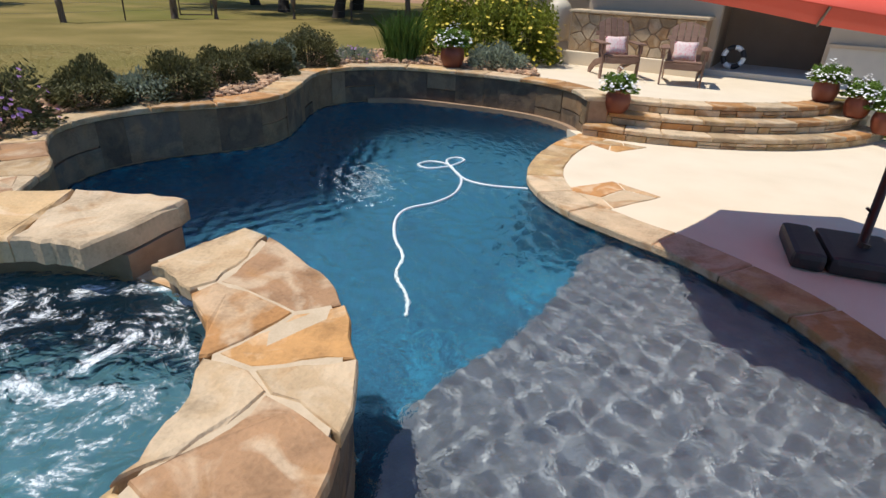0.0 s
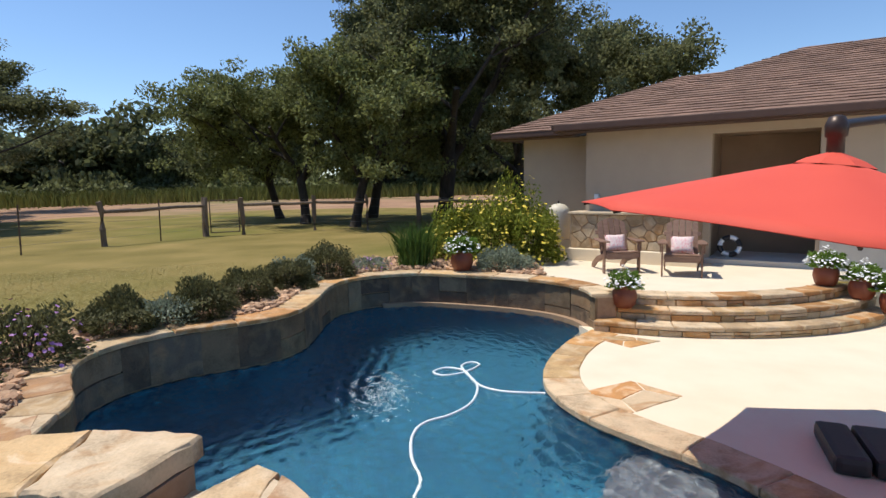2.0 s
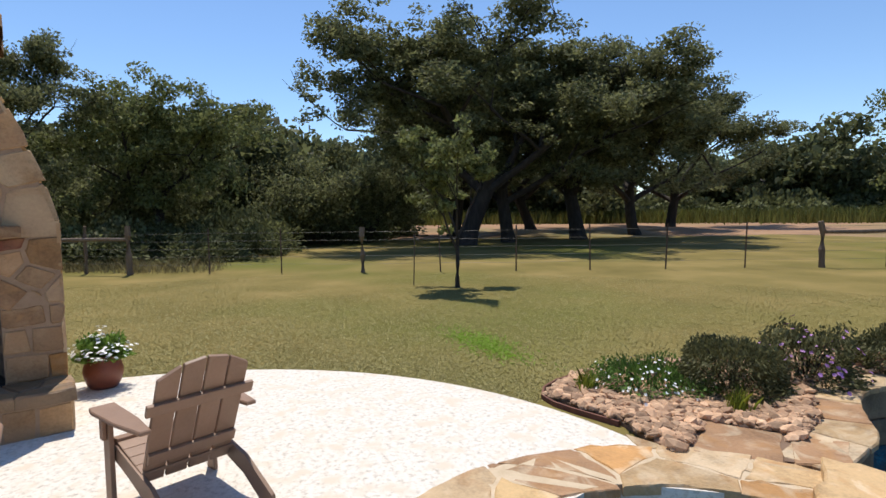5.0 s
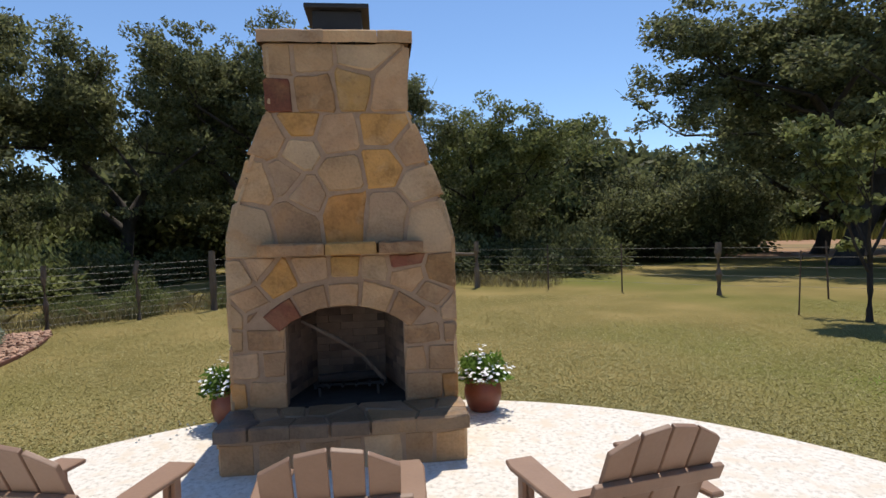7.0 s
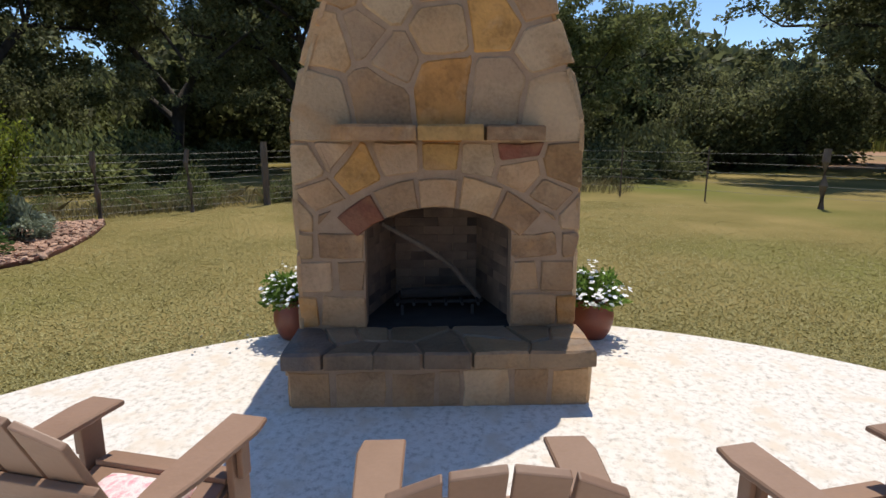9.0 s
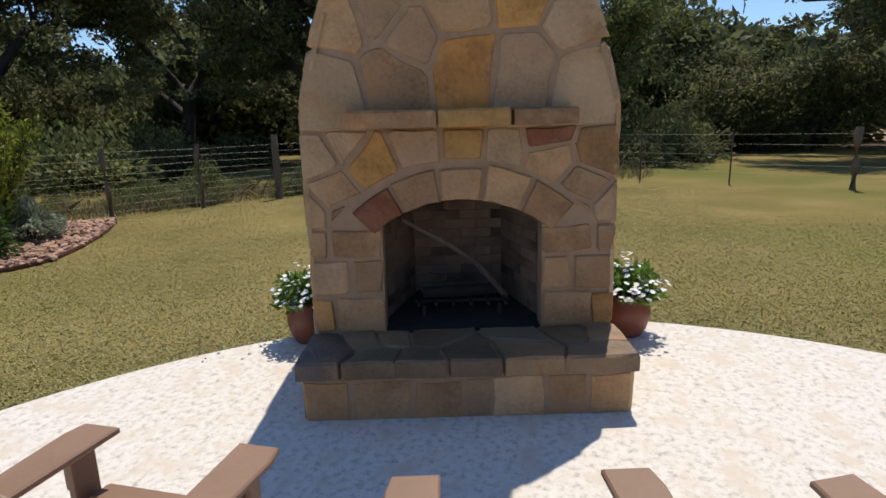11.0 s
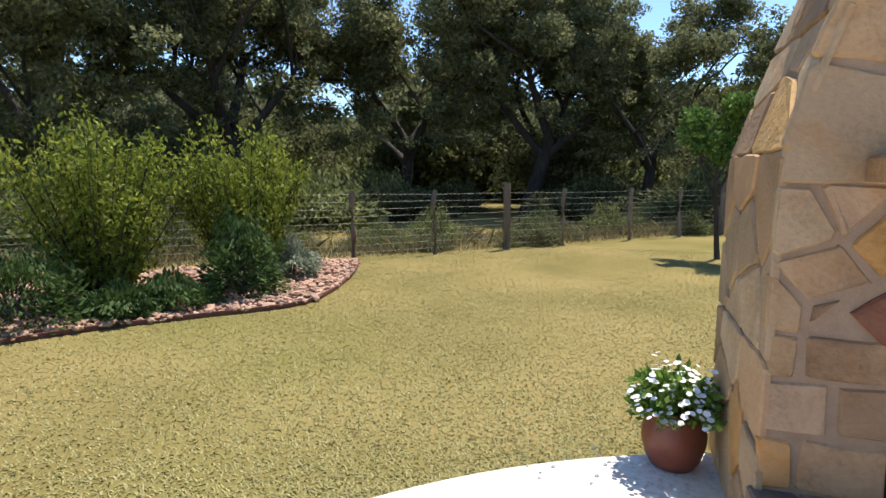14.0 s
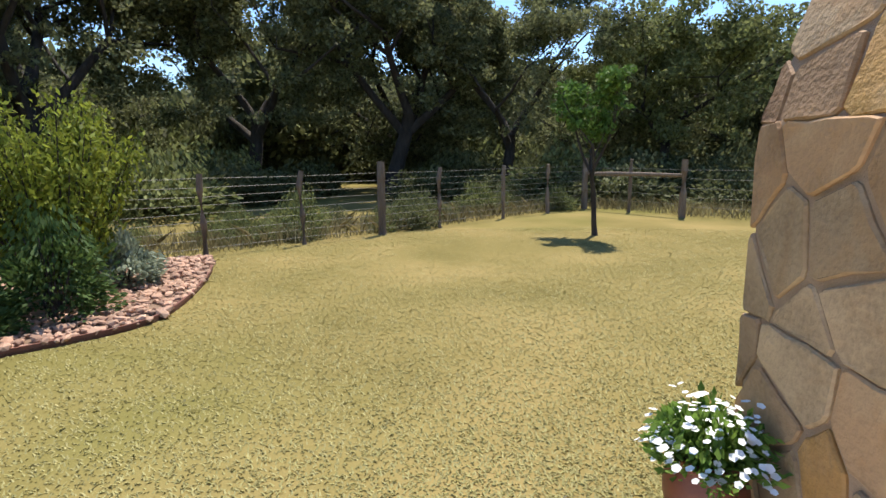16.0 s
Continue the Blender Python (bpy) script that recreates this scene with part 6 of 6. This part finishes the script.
cush = whole("cushion", cushion(bmesh.new(), 0.37, 0.32, 0.12), M_PINK, "pink and white patterned cushion on a chair", "cushion", smooth=True, group="chair cushions")
cush_pose = pose(0, 0.03, 0.5, 62, 0, 0)
cush.matrix_basis = pose(CH[2][0], CH[2][1], 0, 0, 0, CH[2][2] + 180) @ pose(0, -0.08, 0.345, -4, 0, 0)
brown = adirondack("wooden_chair", M_CHAIR2, "weathered brown wooden garden armchair on the house patio", "chairs on the house patio", 5)
WC = ((3.75, 10.75, 8), (4.75, 10.3, -16))
brown.matrix_basis = pose(WC[0][0], WC[0][1], HOUSE_Z, 0, 0, WC[0][2])
copy_thing(brown, pose(WC[1][0], WC[1][1], HOUSE_Z, 0, 0, WC[1][2]))
for x, y, a in WC:
    copy_thing(cush, pose(x, y, HOUSE_Z, 0, 0, a) @ cush_pose)

# ---- flower pots ----
POT = [(0.1, 0.0), (0.135, 0.006), (0.17, 0.06), (0.197, 0.15), (0.2, 0.21), (0.182, 0.275), (0.16, 0.31), (0.162, 0.322), (0.182, 0.342), (0.186, 0.36), (0.172, 0.368), (0.152, 0.345), (0.146, 0.315), (0.02, 0.31)]


def flower_pot(seed, label, group="white flowers in pots"):
    p = thing("flower_pot", I4, label, "flower pot", group)
    part("pot", lathe(bmesh.new(), POT, 32), M_TERRA, p, "glazed red-brown clay pot", smooth=True)
    part("soil", lathe(bmesh.new(), [(0.02, 0.311), (0.147, 0.313), (0.147, 0.32), (0.02, 0.327)], 20), M_SOIL, p)
    pts = blob_points(2200, (0.28, 0.28, 0.25), seed, 0.3)
    pts[:, 2] += 0.325
    f_ = new("foliage", leaf_mesh("foliage", M_POTLEAF, pts, 0.058, seed, aspect=0.5, up=0.3))
    f_.parent = p
    fp = blob_points(260, (0.295, 0.295, 0.265), seed + 3, 0.86)
    fp[:, 2] += 0.33
    o = new("blossom", flower_mesh(fp, 0.021, M_PETAL, seed))
    o.parent = p
    tagged(o, kind="stuff")
    tagged(f_, kind="stuff")
    return p


pots = [flower_pot(s, "red clay pot of white flowers beside the fireplace") for s in (101, 102)]
pots[0].matrix_basis = pose(-4.79, -3.47, 0, 0, 0, 40)
pots[0].scale = (0.83, 0.83, 0.9)
pots[1].matrix_basis = pose(-5.35, -1.23, 0, 0, 0, 140)
pots[1].scale = (0.88, 0.88, 0.9)
for k, (x, y, z, s, lab) in enumerate(((1.0, 10.5, 0.0, 1.2, "large clay pot of white flowers on the pool wall"), (3.42, 8.42, DECK_Z + rise * 2, 1.0, "clay pot of white flowers at the steps"), (6.5, 9.25, HOUSE_Z, 1.0, "clay pot of white flowers on the house patio"),
                                       (6.85, 8.98, DECK_Z + rise * 2, 1.0, "clay pot of white flowers on a step"), (7.12, 8.68, DECK_Z + rise, 1.1, "clay pot of white flowers on the lowest step"))):
    o = copy_thing(pots[1], pose(x, y, z, 0, 0, 70 * k))
    o.scale = (s * 0.86, s * 0.86, s * 0.88)
    tagged(o, lab)

# petals dropped round the fireplace pot
fr_ = random.Random(4)
drop = [(-4.62 + fr_.gauss(0, 0.2), -3.85 + fr_.gauss(0, 0.2), 0.004) for _ in range(26)]
drop = [(x, y, z if math.hypot(x + 1.763, y + 1.237) < 3.86 else G + 0.012) for x, y, z in drop]
tagged(new("fallen_petals", flower_mesh(drop, 0.012, M_PETAL, 5)), "small white petals dropped beside the pot", "petals", kind="stuff")

# ---- umbrella ----
umb = thing("cantilever_umbrella", I4, "red square cantilever umbrella with bronze pole, opened and tilted", "umbrella")
HUB = Vector((3.82, 4.25, 1.7))
tilt = Matrix.Translation(HUB) @ Euler((0, radians(8), 0)).to_matrix().to_4x4() @ Matrix.Identity(4)
HALF, DROP = 1.55, 0.48
corners = [(HALF * math.cos(radians(22.5 + 45 * k)), HALF * math.sin(radians(22.5 + 45 * k))) for k in range(8)]
bm = bmesh.new()
N = 8
rows = []
for j in range(N + 1):
    u = 0.08 + 0.92 * j / N
    row = []
    for i in range(8):
        (xa, ya), (xb, yb) = corners[i], corners[(i + 1) % 8]
        for s in range(4):
            f_ = s / 4
            sag = 0.03 * math.sin(math.pi * f_) * u
            x, y = xa + (xb - xa) * f_, ya + (yb - ya) * f_
            row.append(bm.verts.new((x * u * (1 - sag * 0.4), y * u * (1 - sag * 0.4), -DROP * (u ** 1.06) + sag * 0.3)))
    rows.append(row)
for a, b_ in zip(rows, rows[1:]):
    for i in range(32):
        bm.faces.new((a[i], a[(i + 1) % 32], b_[(i + 1) % 32], b_[i]))
bmesh.ops.recalc_face_normals(bm, faces=bm.faces[:])
canopy = part("canopy", bm, M_RED, umb, "red canvas canopy", smooth=True)
sol = canopy.modifiers.new("thick", "SOLIDIFY")
sol.thickness = 0.006
canopy.matrix_basis = tilt
b = bmesh.new()
vv = [[b.verts.new((0.19 * math.cos(k * math.pi / 4 + math.pi / 4) * q, 0.19 * math.sin(k * math.pi / 4 + math.pi / 4) * q, z)) for k in range(8)] for q, z in ((0.2, 0.03), (0.9, -0.02), (1.25, -0.06))]
for a, c_ in zip(vv, vv[1:]):
    for k in range(8):
        b.faces.new((a[k], a[(k + 1) % 8], c_[(k + 1) % 8], c_[k]))
part("vent", b, M_RED, canopy).matrix_basis = I4
for i in range(8):
    x, y = corners[i]
    r = part("rib", tube(bmesh.new(), [(x * 0.03, y * 0.03, -0.06), (x * 0.5, y * 0.5, -DROP * 0.5 - 0.03), (x * 0.985, y * 0.985, -DROP - 0.012)], 0.011, 6), M_DARK, umb)
    r.matrix_basis = tilt
h = part("hub", lathe(bmesh.new(), [(0.02, -0.12), (0.045, -0.1), (0.05, 0.02), (0.05, 0.12), (0.062, 0.13), (0.066, 0.2), (0.045, 0.25), (0.01, 0.262)], 18), M_DARK, umb, "bronze hub cap", smooth=True)
h.matrix_basis = Matrix.Translation(HUB)
POLE = Vector((4.6, 4.6, DECK_Z))
pole_top = Vector((4.84, 4.98, 1.78))
part("pole", tube(bmesh.new(), [POLE + Vector((0, 0, 0.1)), POLE.lerp(pole_top, 0.5), pole_top], 0.032, 12), M_DARK, umb, smooth=True)
part("arm", tube(bmesh.new(), [pole_top, HUB.lerp(pole_top, 0.5) + Vector((0, 0, 0.22)), HUB + Vector((0, 0, 0.2))], 0.03, 10), M_DARK, umb, smooth=True)
part("crank_handle", tube(bmesh.new(), [POLE.lerp(pole_top, 0.17), POLE.lerp(pole_top, 0.17) + Vector((-0.08, -0.03, 0.05))], 0.012, 6), M_DARK, umb)
part("collar", tube(bmesh.new(), [POLE + Vector((0, 0, 0.1)), POLE + Vector((0.02, 0, 0.17))], 0.045, 12), M_DARK, umb)
for k, (x0, x1) in enumerate(((-0.5, -0.27), (-0.255, 0.245), (0.26, 0.5))):
    b = boxed(x0, x1, -0.34, 0.34, 0, 0.14, 0.045)
    o = part("base_weight", b, M_BASE, umb, "black moulded base weight")
    o.matrix_basis = pose(POLE.x, POLE.y, DECK_Z, 0, 0, -16)

# ---- pool things ----
hz = WATER_Z + 0.012
bm = bmesh.new()
hose_pts = smooth_line([(2.15, 6.02), (1.78, 6.04), (1.54, 6.15), (1.4, 6.36), (1.28, 6.68), (1.06, 6.77), (0.93, 6.62), (1.05, 6.5), (1.28, 6.62), (1.45, 6.9), (1.34, 6.99), (1.24, 6.86), (1.3, 6.62), (1.45, 6.22), (1.42, 5.76), (1.25, 5.45), (1.02, 5.25), (0.95, 4.99), (1.0, 4.62), (1.12, 4.3), (1.1, 4.05), (1.22, 3.8), (1.26, 3.55)], 0.06)
tube(bm, [(x, y, hz - max(0.0, 4.75 - y) * 0.09) for x, y in hose_pts], 0.014, 8)
hose = whole("pool_hose", bm, M_HOSE, "white floating hose of a pool cleaner", "hose", smooth=True)
lamp = thing("pool_lamp", pose(0.1, 7.7, FLOOR_Z + 0.004, 0, 0, 0), "round white fitting on the pool floor", "pool fitting")
part("rim", lathe(bmesh.new(), [(0.02, 0.0), (0.2, 0.0), (0.2, 0.03), (0.1, 0.09), (0.02, 0.1)], 24), M_HOSE, lamp)

# ---- by the house ----
tank = thing("water_tank", pose(2.95, 13.0, HOUSE_Z), "cream domed tank on a low stand beside the house", "tank")
part("body", lathe(bmesh.new(), [(0.05, 0.35), (0.23, 0.35), (0.245, 0.42), (0.245, 0.95), (0.22, 1.03), (0.14, 1.1), (0.03, 1.13)], 28), M_TANK, tank, smooth=True)
part("knob", lathe(bmesh.new(), [(0.015, 1.12), (0.02, 1.18), (0.008, 1.19)], 10), M_DARK, tank)
part("stand", boxed(-0.24, 0.24, -0.2, 0.2, 0.0, 0.352, 0.02), M_PLINTH, tank)
ring_ = thing("life_ring", house.matrix_basis @ pose(2.75, 0.25, 0.31, 78, 0, 0), "white and dark striped ring leaning in the porch", "life ring")
for k in range(8):
    b = bmesh.new()
    pts = [(0.17 * math.cos(a), 0.17 * math.sin(a), 0) for a in np.linspace(k * math.pi / 4 + 0.02, (k + 1) * math.pi / 4 - 0.02, 6)]
    tube(b, pts, 0.045, 10)
    part("segment", b, M_HOSE if k % 2 else M_BASE, ring_, smooth=True)
lamp2 = thing("wall_lamp", house.matrix_basis @ pose(0.25, -0.01, 1.2), "small white box on the house wall", "fixture")
part("body", boxed(-0.05, 0.05, -0.07, 0, 0, 0.13, 0.01), M_HOSE, lamp2)
marker = thing("bird_house", pose(-4.6, -13.6, G), "small wooden bird box on a post", "bird box")
part("post", tube(bmesh.new(), [(0, 0, -0.1), (0, 0, 1.2)], 0.04, 8), M_POST, marker)
part("box", boxed(-0.1, 0.1, -0.1, 0.1, 1.2, 1.45, 0.01), M_POST, marker)
part("roof", boxed(-0.15, 0.15, -0.15, 0.15, 1.45, 1.48, 0.005), M_GROUT, marker)
